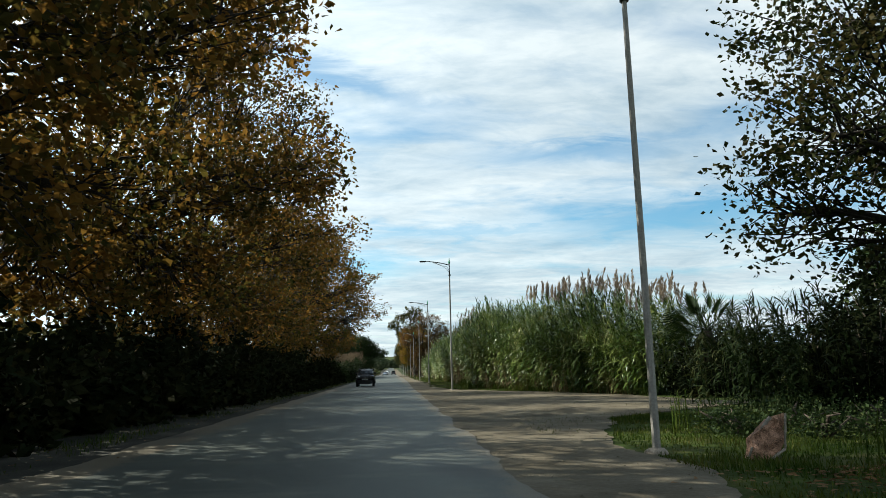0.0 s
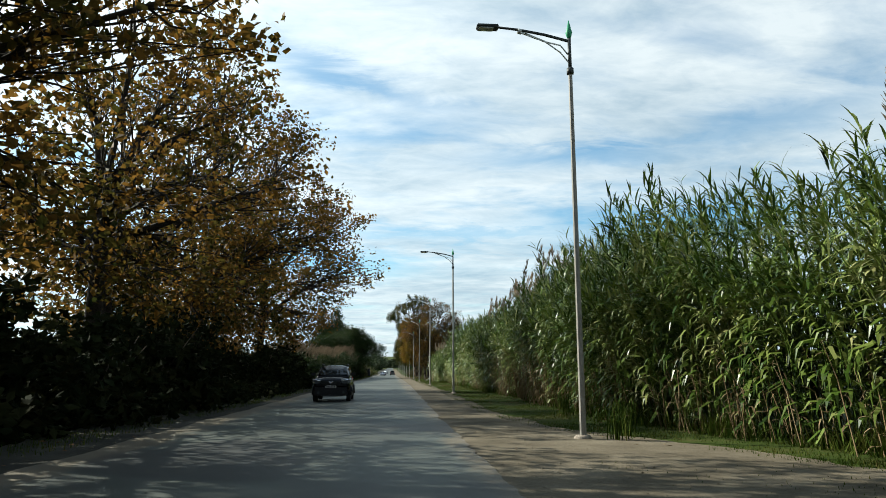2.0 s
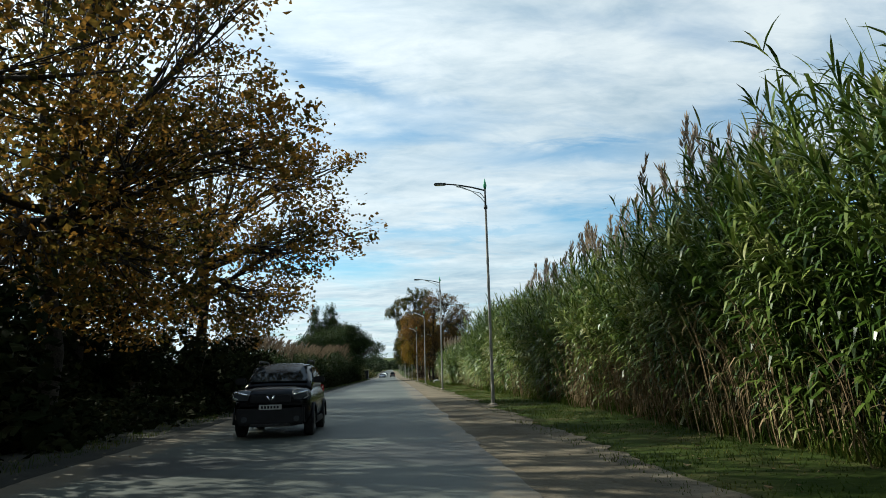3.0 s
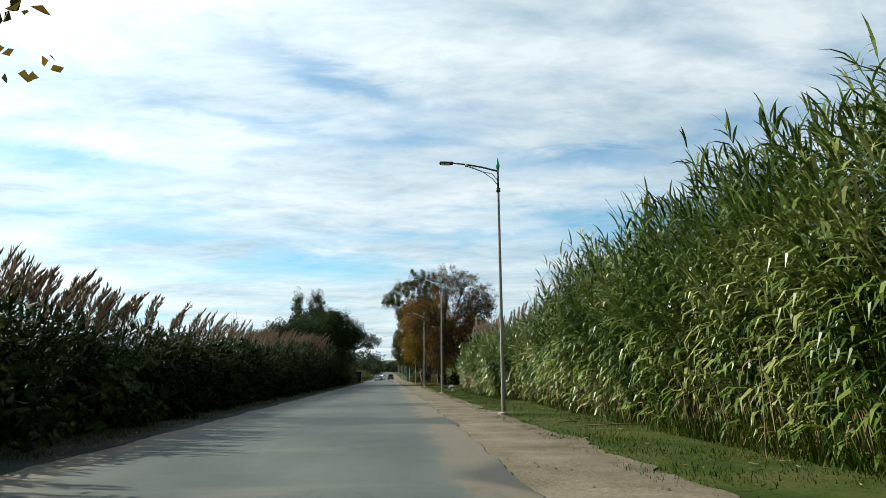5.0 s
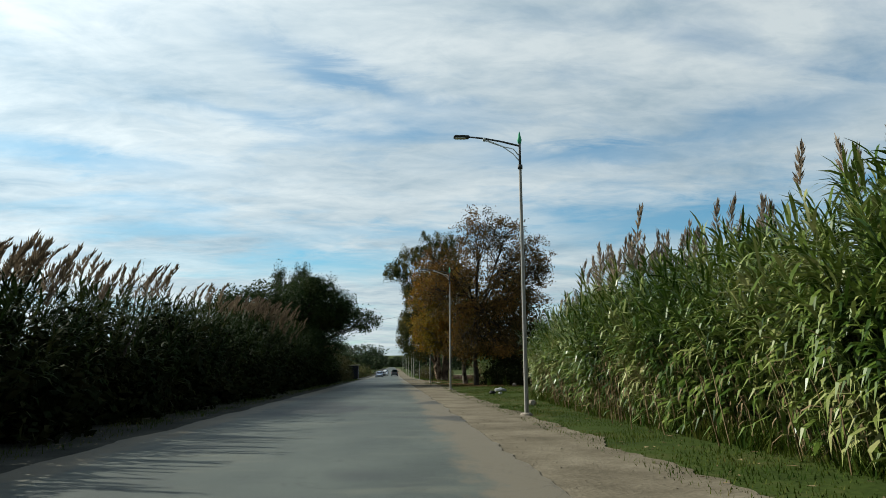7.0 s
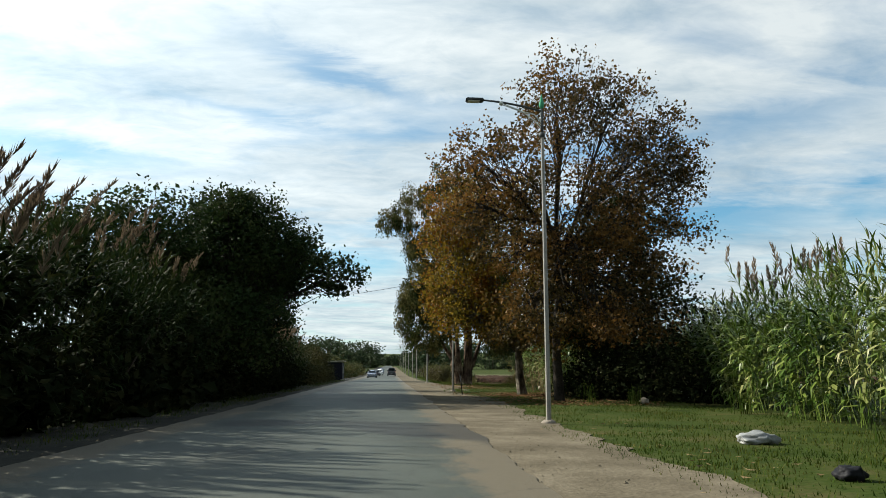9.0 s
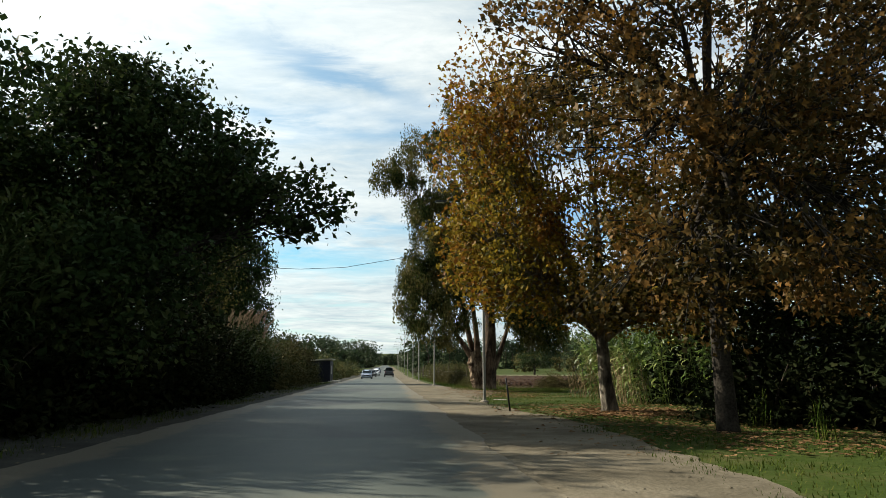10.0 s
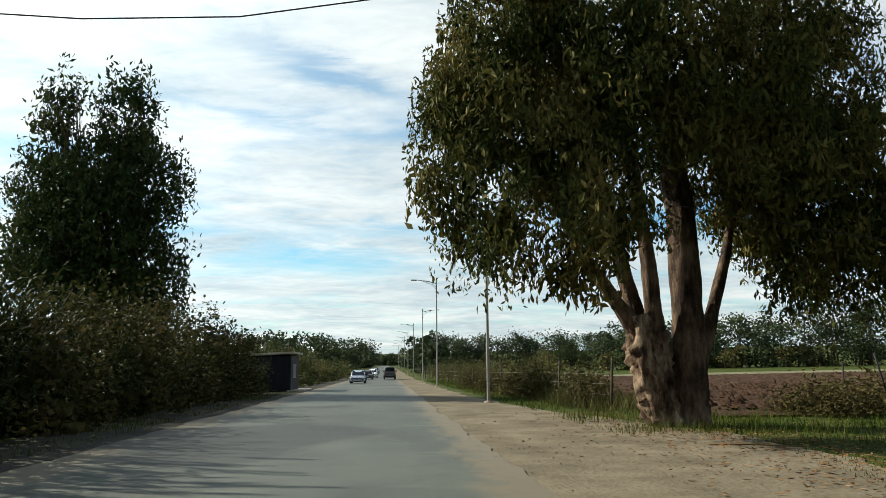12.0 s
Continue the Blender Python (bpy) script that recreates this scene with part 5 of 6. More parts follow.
# ---- the palm, the rock and other small things of the right side ----
def fan_palm(x, y, h):
    root = tagged(new("fan_palm"), "fan palm with green splayed fronds above shrubs", "palm")
    root.location = (x, y, 0)
    rng = np.random.default_rng(7)
    bm = bmesh.new()
    tube(bm, [(0, 0, -0.1), (0, 0, h * 0.5), (0.1, 0, h)], [0.24, 0.2, 0.22], 10)
    part("trunk", bm, M_BARK, root)
    for _ in range(26):
        a, z, ln = rng.uniform(0, 6.28), h * rng.uniform(0.5, 0.98), rng.uniform(0.6, 1.1)
        out, side = Vector((math.cos(a), math.sin(a), 0)), Vector((-math.sin(a), math.cos(a), 0))
        bm = bmesh.new()
        for q in (-0.5, -0.25, 0, 0.25, 0.5):
            c = out * 0.2 + Vector((0, 0, z))
            mid = c + out * 0.25 + side * q * 0.4 + Vector((0, 0, -0.4 * ln))
            tip = c + out * 0.2 + side * q * 0.8 + Vector((0, 0, -ln))
            bm.faces.new([bm.verts.new(v) for v in (c, mid + side * 0.05, tip, mid - side * 0.05)])
        part("dead_frond", bm, M_LEAF_OLIVE, root, "brown hanging dead frond")
    for _ in range(34):
        a, e = rng.uniform(0, 6.28), rng.uniform(-0.5, 1.2)
        d = Vector((math.cos(a) * math.cos(e), math.sin(a) * math.cos(e), math.sin(e)))
        c = Vector((0.1, 0, h)) + d * rng.uniform(0.8, 1.3)
        bm = bmesh.new()
        tube(bm, [(0.1, 0, h), c], [0.02, 0.012], 4)
        s = d.orthogonal().normalized()
        for b in range(13):
            q = (b - 6) / 6 * 1.25
            w = (d * math.cos(q) + s * math.sin(q)).normalized()
            n = d.cross(s) * 0.03
            ln = 1.3 * (1 - 0.25 * abs(q))
            tip = c + w * ln + Vector((0, 0, -0.14 * ln))
            m1 = c + w * ln * 0.5
            p = [bm.verts.new(v) for v in (c, m1 + n, tip, m1 - n)]
            bm.faces.new(p)
        part("frond", bm, M_LEAF_DARK, root)
    return root


fan_palm(14.8, 32.4, 3.0)
for k, (xx, yy, rx, hh) in enumerate([(13.7, 31.4, 0.9, 1.5), (15.4, 31.2, 1.0, 1.9), (14.4, 33.8, 1.2, 2.2)]):
    shrub("bush", xx, yy, rx, rx, hh, 1500, 0.15, M_LEAF_SHADED, 470 + k, "low dark bush at the foot of the palm", "bushes round the palm")
tree("broadleaf_tree", 26, 30, [(0, 0, 6, 4, 4, 3), (-3, 0, 4.5, 3, 3, 2.5), (3, 1, 5, 3, 3, 2.5)], 2.6, 0.25, 7000, 0.32, M_LEAF_DARK, M_BARK, 67, "dark broadleaf tree behind the side track")
for k, (xx, yy, rx, hh) in enumerate([(16.6, 34, 2.6, 3.2), (18, 34, 3.0, 3.6), (18.2, 25.5, 2.2, 3.4), (19.5, 29, 3.0, 4.2), (20, 40, 3.2, 3.6), (13.8, 19.5, 2.4, 3.9), (17, 22, 3.0, 4.8), (21, 27, 3.4, 4.6), (24, 35, 3.6, 5.0)]):
    shrub("track_shrub", xx, yy, rx, rx, hh, 3300, 0.20, M_LEAF_SHADED, 440 + k, "dark shrub behind the side track", "shrubs behind the track")
reed_bed("reed_bed", 8, 18, 26, 90, lambda y: 0 * y + 10.8, lambda y: 0 * y + 3.6, 16, 0.8, 0.034, M_REED_SHADED, "loose clump of shaded reeds behind the mound", 2.2, 1, 0)


def rubble_block(x, y):
    """A broken, tilted lump of brickwork with pale mortar along its edges."""
    root = tagged(new("rubble_block"), "broken pinkish block of rubble in the grass", "rubble")
    outline = [(-0.36, -0.04), (-0.27, 0.16), (-0.22, 0.33), (-0.10, 0.43), (0.06, 0.60), (0.31, 0.66), (0.29, 0.36), (0.25, 0.12), (-0.02, -0.05)]
    bm = bmesh.new()
    f = bm.faces.new([bm.verts.new((a, -0.14, b)) for a, b in outline])
    g = bmesh.ops.extrude_face_region(bm, geom=[f])
    for v in g["geom"]:
        if isinstance(v, bmesh.types.BMVert):
            v.co += Vector((0.06, 0.30, -0.06))
    bmesh.ops.recalc_face_normals(bm, faces=bm.faces)
    bmesh.ops.triangulate(bm, faces=bm.faces)
    bmesh.ops.subdivide_edges(bm, edges=bm.edges, cuts=4, use_grid_fill=True)
    for v in bm.verts:
        n = noise.noise(v.co * 5.0) + 0.6 * noise.noise(v.co * 13.0)
        v.co += Vector((0.25, -1.0, 0.25)) * 0.075 * n
    part("core", bm, M_BRICK_DUST, root)
    for (a0, b0), (a1, b1), r in ((outline[8], outline[7], 0.028), (outline[7], outline[5], 0.022), (outline[0], outline[1], 0.02), (outline[3], outline[4], 0.03)):
        bm = bmesh.new()
        p = [Vector((a0 + (a1 - a0) * q / 6, -0.16, b0 + (b1 - b0) * q / 6)) for q in range(7)]
        tube(bm, [v + Vector((0.02, 0.02, 0.02)) * noise.noise(v * 17) for v in p], [r * (0.7 + 0.8 * abs(noise.noise(v * 11))) for v in p], 5)
        part("mortar", bm, M_STONE, root, "pale mortar edge")
    root.location = (x, y, 0)


rubble_block(5.6, 10.8)
litter("leaf_litter", 45, 500, 4.6, 8.0, 7.5, 9.5, 0.12, M_LITTER, "pale fallen leaves on the mound")


def crumpled_bag(name, x, y, sx, sy, sz, mat, label, seed):
    bm = bmesh.new()
    bmesh.ops.create_icosphere(bm, subdivisions=4, radius=1.0)
    for v in bm.verts:
        n = v.co.normalized()
        f = 1 + 0.28 * noise.noise(n * 1.7 + Vector((seed, 0, 0))) + 0.12 * noise.noise(n * 5 + Vector((0, seed, 0)))
        v.co = Vector((n.x * sx * f, n.y * sy * f, max(-0.02, n.z * sz * f + sz * 0.5)))
    for f in bm.faces:
        f.smooth = True
    ob = tagged(part(name, bm, mat), label, "rubbish")
    ob.location = (x, y, -0.01)


crumpled_bag("plastic_bag", 7.45, 171.6, 0.42, 0.25, 0.15, M_BAG, "crumpled dirty white plastic sack on the grass", 1)
crumpled_bag("plastic_bag", 6.25, 167.0, 0.2, 0.16, 0.12, M_BLACK, "small black plastic bag on the grass", 2)
crumpled_bag("plastic_bag", 6.6, 166.0, 0.12, 0.09, 0.08, M_BAG, "small white plastic bag in the grass", 3)
crumpled_bag("stone", 11.3, 188.4, 0.2, 0.17, 0.16, M_STONE, "pale round stone in the grass", 4)
crumpled_bag("stone", 5.8, 152.0, 0.16, 0.12, 0.14, M_STONE, "pale stone on the verge by the reeds", 5)


def stick(name, x, y, ln, turn, r, mat, label, lift=0.0):
    bm = bmesh.new()
    tube(bm, [(-ln / 2, 0, r), (-ln * 0.1, ln * 0.05, r * 1.2 + lift * 0.6), (ln / 2, -ln * 0.03, r + lift)], [r, r * 0.9, r * 0.5], 6)
    ob = tagged(part(name, bm, mat), label, "stick")
    ob.matrix_world = pose(x, y, 0, 0, 0, turn)


stick("fallen_cane", 6.6, 107.6, 2.6, -12, 0.018, M_DRY, "dry fallen cane lying on the grass", 0.05)
stick("fallen_cane", 5.4, 109.5, 0.7, 20, 0.016, M_DRY, "short dry cane on the verge")
stick("fallen_cane", 6.9, 73.5, 1.5, 35, 0.016, M_DRY, "dry fallen cane by the reeds", 0.1)
stick("fallen_cane", 7.3, 74.6, 2.2, 65, 0.018, M_DRY, "dry fallen cane leaning from the reeds", 0.5)
stick("fallen_cane", 6.2, 127.5, 1.8, 10, 0.016, M_DRY, "dry fallen cane at the reeds' foot")
stick("fallen_branch", 6.6, 221.5, 1.5, -25, 0.02, M_DRY, "dry branch lying under the eucalyptus")
bm = bmesh.new()
box(bm, -0.38, 0.38, -0.05, 0.05, 0.0, 0.04, 0.008)
plank = tagged(part("plank", bm, M_CONCRETE), "pale broken plank lying in the grass", "plank")
plank.matrix_world = pose(5.45, 208.3, -0.01, 0, 0, -50)


def spiky_weeds():
    """Taller weeds that stand out of the verge."""
    rng = np.random.default_rng(91)
    spots = [(5.4, 52.6), (4.9, 51.7), (5.9, 54.4), (6.2, 57.2), (7.4, 63), (6.7, 9.4), (6.2, 15.2), (9, 188.5), (10.4, 187), (9.6, 192), (12, 181), (13, 178), (5.8, 60.0)]
    for x, y in spots:
        n = 14
        v, f, _ = reed_mesh(rng, rng.normal(0, 0.16, n), rng.normal(0, 0.16, n), rng.uniform(0.35, 0.9, n), 0.0, 5, 0.3, 0.013, 0.2)
        ob = tagged(part("weed", quads("weed", v, f), M_GRASS), "tuft of tall green weeds on the verge", "weeds", "weeds on the verge")
        ob.location = (x, y, 0)


spiky_weeds()
for k, (xx, yy, rx, hh) in enumerate([(6.9, 14.0, 0.8, 0.45), (8.2, 13.4, 0.8, 0.5), (9.3, 13.6, 0.9, 0.5), (7.4, 15.4, 1.0, 0.5), (8.9, 15.4, 1.0, 0.6), (10.6, 14.8, 1.0, 0.6)]):
    shrub("weed_clump", xx, yy, rx, rx, hh, 1000, 0.06, M_LEAF_DARK, 560 + k, "low dark green weeds behind the rubble block", "weeds behind the rubble")


# ---- fence of the field ----
def fence_post(h, lean, r):
    bm = bmesh.new()
    tube(bm, [(0, 0, -0.1), (lean * 0.5, 0.01, h * 0.5), (lean, 0, h)], [r, r * 0.9, r * 0.8], 7)
    return bm


def make_fence():
    root = tagged(new("field_fence"), "wire fence on rough dark wooden posts along the field", "fence")
    root.location = (7.9, 233, 0)
    rng = np.random.default_rng(12)
    tops = []
    for k in range(0, 22):
        y = 5.5 * k
        x = 0.2 * noise.noise((k * 0.7, 1, 2)) - float(np.interp(y, [0, 10, 22, 120], [0.2, 1.0, 1.5, 1.9]))
        h, lean = rng.uniform(1.7, 2.05), rng.normal(0, 0.09)
        ob = part("post", fence_post(h, lean, 0.05), M_WOOD, root)
        ob.location = (x, y, rise(233 + y))
        tops.append((x + lean * 0.8, y, h))
    for q in (0.35, 0.62, 0.88):
        bm = bmesh.new()
        tube(bm, [(x, y, 1.4 * q + rise(233 + y)) for x, y, h in tops], [0.006] * len(tops), 4)
        part("wire", bm, M_WIRE, root)


make_fence()
for k, (xx, yy, hh, ln) in enumerate([(4.35, 199.2, 1.15, -0.14), (15.2, 229.3, 1.8, -0.42), (16.6, 233.6, 1.6, 0.05), (20.4, 231.0, 1.7, -0.1)]):
    ob = tagged(part("stake", fence_post(hh, ln, 0.035), M_BLACK), "thin dark leaning stake on the grass", "stake", "stakes on the verge")
    ob.location = (xx, yy, 0)
shr = np.random.default_rng(19)
for k, (xx, yy, rx, hh) in enumerate([(8.6, 240, 1.5, 1.7), (8.8, 247, 1.8, 2.2), (9.4, 254, 2.0, 2.4), (9.0, 262, 2.0, 2.2), (8.6, 271, 2.2, 2.4), (8.8, 281, 2.2, 2.6), (9.0, 293, 2.4, 2.6), (9.2, 306, 2.6, 2.8), (9.0, 322, 3.0, 2.8), (9.5, 340, 3.2, 3.0)]):
    shrub("fence_shrub", xx, yy, rx, rx * 1.5, hh, 2000, 0.16, M_LEAF_SCRUB, 460 + k, "olive and tan scrub bush along the fence", "scrub along the fence")

# ---- old gate pillar in the hedge ----
pillar = tagged(new("gate_pillar"), "weathered pale stone gate pillar in the shade under the trees", "pillar")
pillar.location = (-11.0, 86.7, 0)
bm = bmesh.new()
box(bm, -0.55, 0.55, -0.22, 0.22, -0.1, 1.25, 0.03)
bmesh.ops.subdivide_edges(bm, edges=bm.edges, cuts=4, use_grid_fill=True)
for v in bm.verts:
    v.co += v.co.normalized() * 0.035 * noise.noise(v.co * 6)
part("shaft", bm, M_STONE, pillar)
bm = bmesh.new()
box(bm, -0.60, 0.60, -0.27, 0.27, 1.252, 1.36, 0.03)
part("cap", bm, M_STONE, pillar)

# ---- overhead cable ----
bm = bmesh.new()
tube(bm, [(-40, 222.6, 10.8), (-28, 222.4, 9.4), (-18, 222.2, 8.7), (-11.6, 222, 8.35), (-6.0, 222, 8.17), (-3.0, 222, 8.32), (0.2, 222, 8.9), (3.0, 222.6, 9.5), (6.4, 226, 10.8)], [0.016] * 9, 5)
tagged(part("cable", bm, M_BLACK), "thin black overhead cable crossing the road", "cable")
bm = bmesh.new()
tube(bm, [(7.2, 226, 5.6), (10, 221.5, 3.75), (11.6, 220.5, 2.85), (15, 219, 0.3)], [0.012] * 4, 5)
tagged(part("cable", bm, M_BLACK), "thin black stay cable beside the eucalyptus", "cable")


# ---- the roadside kiosk ----
def kiosk():
    root = tagged(new("kiosk"), "dark sheet-metal roadside kiosk with a pale slab roof", "kiosk")
    root.location = (-9.0, 261.0, 0)
    bm = bmesh.new()
    box(bm, -2.4, 2.3, -2.2, 2.2, 0.0, 2.45, 0.03)
    body = part("body", bm, M_SHED, root)
    for k in range(9):
        bm = bmesh.new()
        box(bm, -2.3 + k * 0.52, -2.24 + k * 0.52, -2.235, -2.19, 0.05, 2.4)
        part("rib", bm, M_SHED, body)
    bm = bmesh.new()
    box(bm, -2.75, 2.55, -2.5, 2.5, 2.46, 2.62, 0.03)
    for v in bm.verts:
        v.co.z += 0.045 * v.co.x
    part("roof", bm, M_ROOF, root, "pale flat slab roof")
    bm = bmesh.new()
    box(bm, 2.285, 2.33, -1.2, 0.4, 0.9, 1.9, 0.01)
    part("shutter", bm, M_CAR_GREY, root, "closed grey shutter")
    bm = bmesh.new()
    box(bm, 2.1, 3.3, -2.6, 2.6, -0.03, 0.09, 0.02)
    part("step", bm, M_CONCRETE, root, "pale concrete kerb")


kiosk()
for k, (xx, yy, rx, hh) in enumerate([(-9.0, 270, 2.4, 3.4), (-9.4, 279, 2.6, 3.8), (-9.0, 289, 2.6, 3.6), (-9.0, 300, 2.6, 3.2), (-8.8, 312, 3.0, 3.4), (-9.0, 326, 3.2, 3.4), (-9.2, 342, 3.6, 3.6), (-9.4, 360, 4.0, 4.0), (-14, 275, 3.5, 5.0), (-14, 292, 4.0, 5.2), (-15, 312, 4.5, 5.5), (-15, 336, 5.0, 6.0)]):
    shrub("roadside_bush", xx, yy, rx, rx * 1.6, hh, 1900, 0.23, M_LEAF_SCRUB if k % 3 != 1 else M_LEAF_DARK, 480 + k, "yellow-green bush along the far roadside", "bushes along the far roadside")


# ---- far woods ----
def far_wood(name, seed, spots, label, leaf=1.5, per=238, mat=M_LEAF_FAR):
    """Distant trees: bare lower trunks and uneven crowns of clumps."""
    rng = np.random.default_rng(seed)
    cs, ss, bm = [], [], bmesh.new()
    for x, y, h in spots:
        g = hill(x, y)
        tube(bm, [(x, y, g - 0.2), (x + rng.normal(0, 0.3), y, g + h * 0.55), (x + rng.normal(0, 0.5), y, g + h * 0.9)], [0.28, 0.2, 0.06], 5)
        for _ in range(9):
            q = rng.uniform(0.03, 0.97)
            c = np.array([x + rng.normal(0, h * 0.20), y + rng.normal(0, h * 0.16), g + h * q])
            m = per // 9
            cs.append(c + rng.normal(0, 1, (m, 3)) * np.array([0.13, 0.13, 0.09]) * h * rng.uniform(0.6, 1.1))
            ss.append(rng.uniform(0.5, 1.3, m) * leaf)
    root = tagged(new(name), label, "woods", kind="stuff")
    part("trunks", bm, M_WOOD, root)
    v, f = leaves(rng, np.concatenate(cs), np.concatenate(ss), 0.3, 0.7)
    part("crowns", quads("crowns", v, f), mat, root)


fr = np.random.default_rng(5)
far_wood("far_wood", 501, [(-57 + 43 * q + fr.normal(0, 3), 455 + 220 * q + fr.normal(0, 5), fr.uniform(11, 16) + 3 * q) for q in np.linspace(0, 1, 44)], "distant row of dark eucalyptus trees beyond the fields")
far_wood("far_wood", 502, [(15 + 92 * q + fr.normal(0, 3), 505 + fr.normal(0, 8), fr.uniform(11, 15.5)) for q in np.linspace(0, 1, 44)], "distant row of dark trees beyond the field", 0.85, 760)
far_wood("far_wood", 503, [(62 + 100 * q + fr.normal(0, 3), 405 - 10 * q + fr.normal(0, 6), fr.uniform(8, 12) + 11 * q) for q in np.linspace(0, 1, 40)], "wood of dark green trees at the field's far edge", 0.8, 900)
far_wood("far_wood", 504, [(40 + 90 * q + fr.normal(0, 3), 396 + fr.normal(0, 6), fr.uniform(4, 7)) for q in np.linspace(0, 1, 30)], "low olive thickets at the field's far edge", 0.7, 320, M_LEAF_SCRUB)
far_wood("far_wood", 505, [(11 + fr.normal(0, 2) + 3 * q, 380 + 240 * q, fr.uniform(6, 10)) for q in np.linspace(0, 1, 26)], "distant trees lining the road's end")
far_wood("far_wood", 506, [(-26 + 16 * q + fr.normal(0, 2), 370 + 260 * q, fr.uniform(6, 9)) for q in np.linspace(0, 1, 26)], "distant trees lining the road's end")
far_wood("far_wood", 507, [(-150 + 95 * q + fr.normal(0, 3), 420 + fr.normal(0, 10), fr.uniform(10, 15)) for q in np.linspace(0, 1, 34)], "distant dark trees beyond the hedge")
far_wood("far_wood", 508, [(fr.normal(0, 14), 905 + fr.normal(0, 10), fr.uniform(8, 14)) for q in range(24)], "distant trees where the road bends away")
tree("field_tree", 36, 345, [(0, 0, 4.2, 3.6, 3.6, 2.0), (2, 0, 3.4, 2.6, 2.6, 1.6), (-2, 0, 3.6, 2.6, 2.6, 1.7)], 2.0, 0.25, 3000, 0.3, M_LEAF_DARK, M_BARK, 510, "round dark tree standing in the field")

for k, (xx, yy, rx, hh) in enumerate([(7.6, 236, 0.9, 1.3), (7.0, 241.5, 1.1, 1.6), (6.9, 247, 1.0, 1.5), (6.6, 254, 1.2, 1.7), (6.4, 262, 1.2, 1.6), (13.0, 229.4, 1.3, 1.0), (15.2, 229.8, 1.4, 1.2), (17.8, 230.3, 1.5, 1.1), (21.5, 230.4, 1.6, 1.2)]):
    shrub("brush", xx, yy, rx, rx * 1.5, hh, 2600, 0.15, M_BRUSH, 530 + k, "dry brush and tall weeds beside the field", "brush along the field", slim=0.34)


# ---- cars ----
def loft(stations, n=20):
    """A closed body through rounded sections: (y, half width, z low, z high, tuck of the top)."""
    bm = bmesh.new()
    rings = []
    for y, w, z0, z1, tuck in stations:
        ring = []
        for s in range(n):
            a = 2 * math.pi * (s + 0.5) / n
            cx, cz = math.cos(a), math.sin(a)
            p = 5.0
            k = (abs(cx) ** p + abs(cz) ** p) ** (-1 / p)
            u, v = cx * k, cz * k
            ww = w * (1 - tuck * max(0.0, v))
            ring.append(bm.verts.new((u * ww, y, (z0 + z1) / 2 + v * (z1 - z0) / 2)))
        rings.append(ring)
    for a, b in zip(rings, rings[1:]):
        for s in range(n):
            f = bm.faces.new((a[s], a[(s + 1) % n], b[(s + 1) % n], b[s]))
            f.smooth = True
    bm.faces.new(rings[0][::-1])
    bm.faces.new(rings[-1])
    bmesh.ops.recalc_face_normals(bm, faces=bm.faces)
    return bm


def panel(pts, thick=0.012):
    """A thin plate through corner points, thickened along its normal."""
    bm = bmesh.new()
    vs = [bm.verts.new(p) for p in pts]
    f = bm.faces.new(vs)
    f.normal_update()
    n = f.normal.copy()
    top = bmesh.ops.extrude_face_region(bm, geom=[f])
    for v in top["geom"]:
        if isinstance(v, bmesh.types.BMVert):
            v.co += n * thick
    bmesh.ops.recalc_face_normals(bm, faces=bm.faces)
    return bm


def wheel(root, x, y, r, w):
    s = 1 if x > 0 else -1
    bm = bmesh.new()
    tube(bm, [(x - s * w, y, r), (x - s * w * 0.9, y, r), (x - s * 0.1 * w, y, r), (x, y, r)], [r * 0.93, r, r, r * 0.93], 24)
    tyre = part("wheel", bm, M_TYRE, root, "black rubber wheel")
    bm = bmesh.new()
    tube(bm, [(x - s * 0.03, y, r), (x + s * 0.012, y, r)], [r * 0.66, r * 0.6], 18)
    part("rim", bm, M_RIM, tyre)


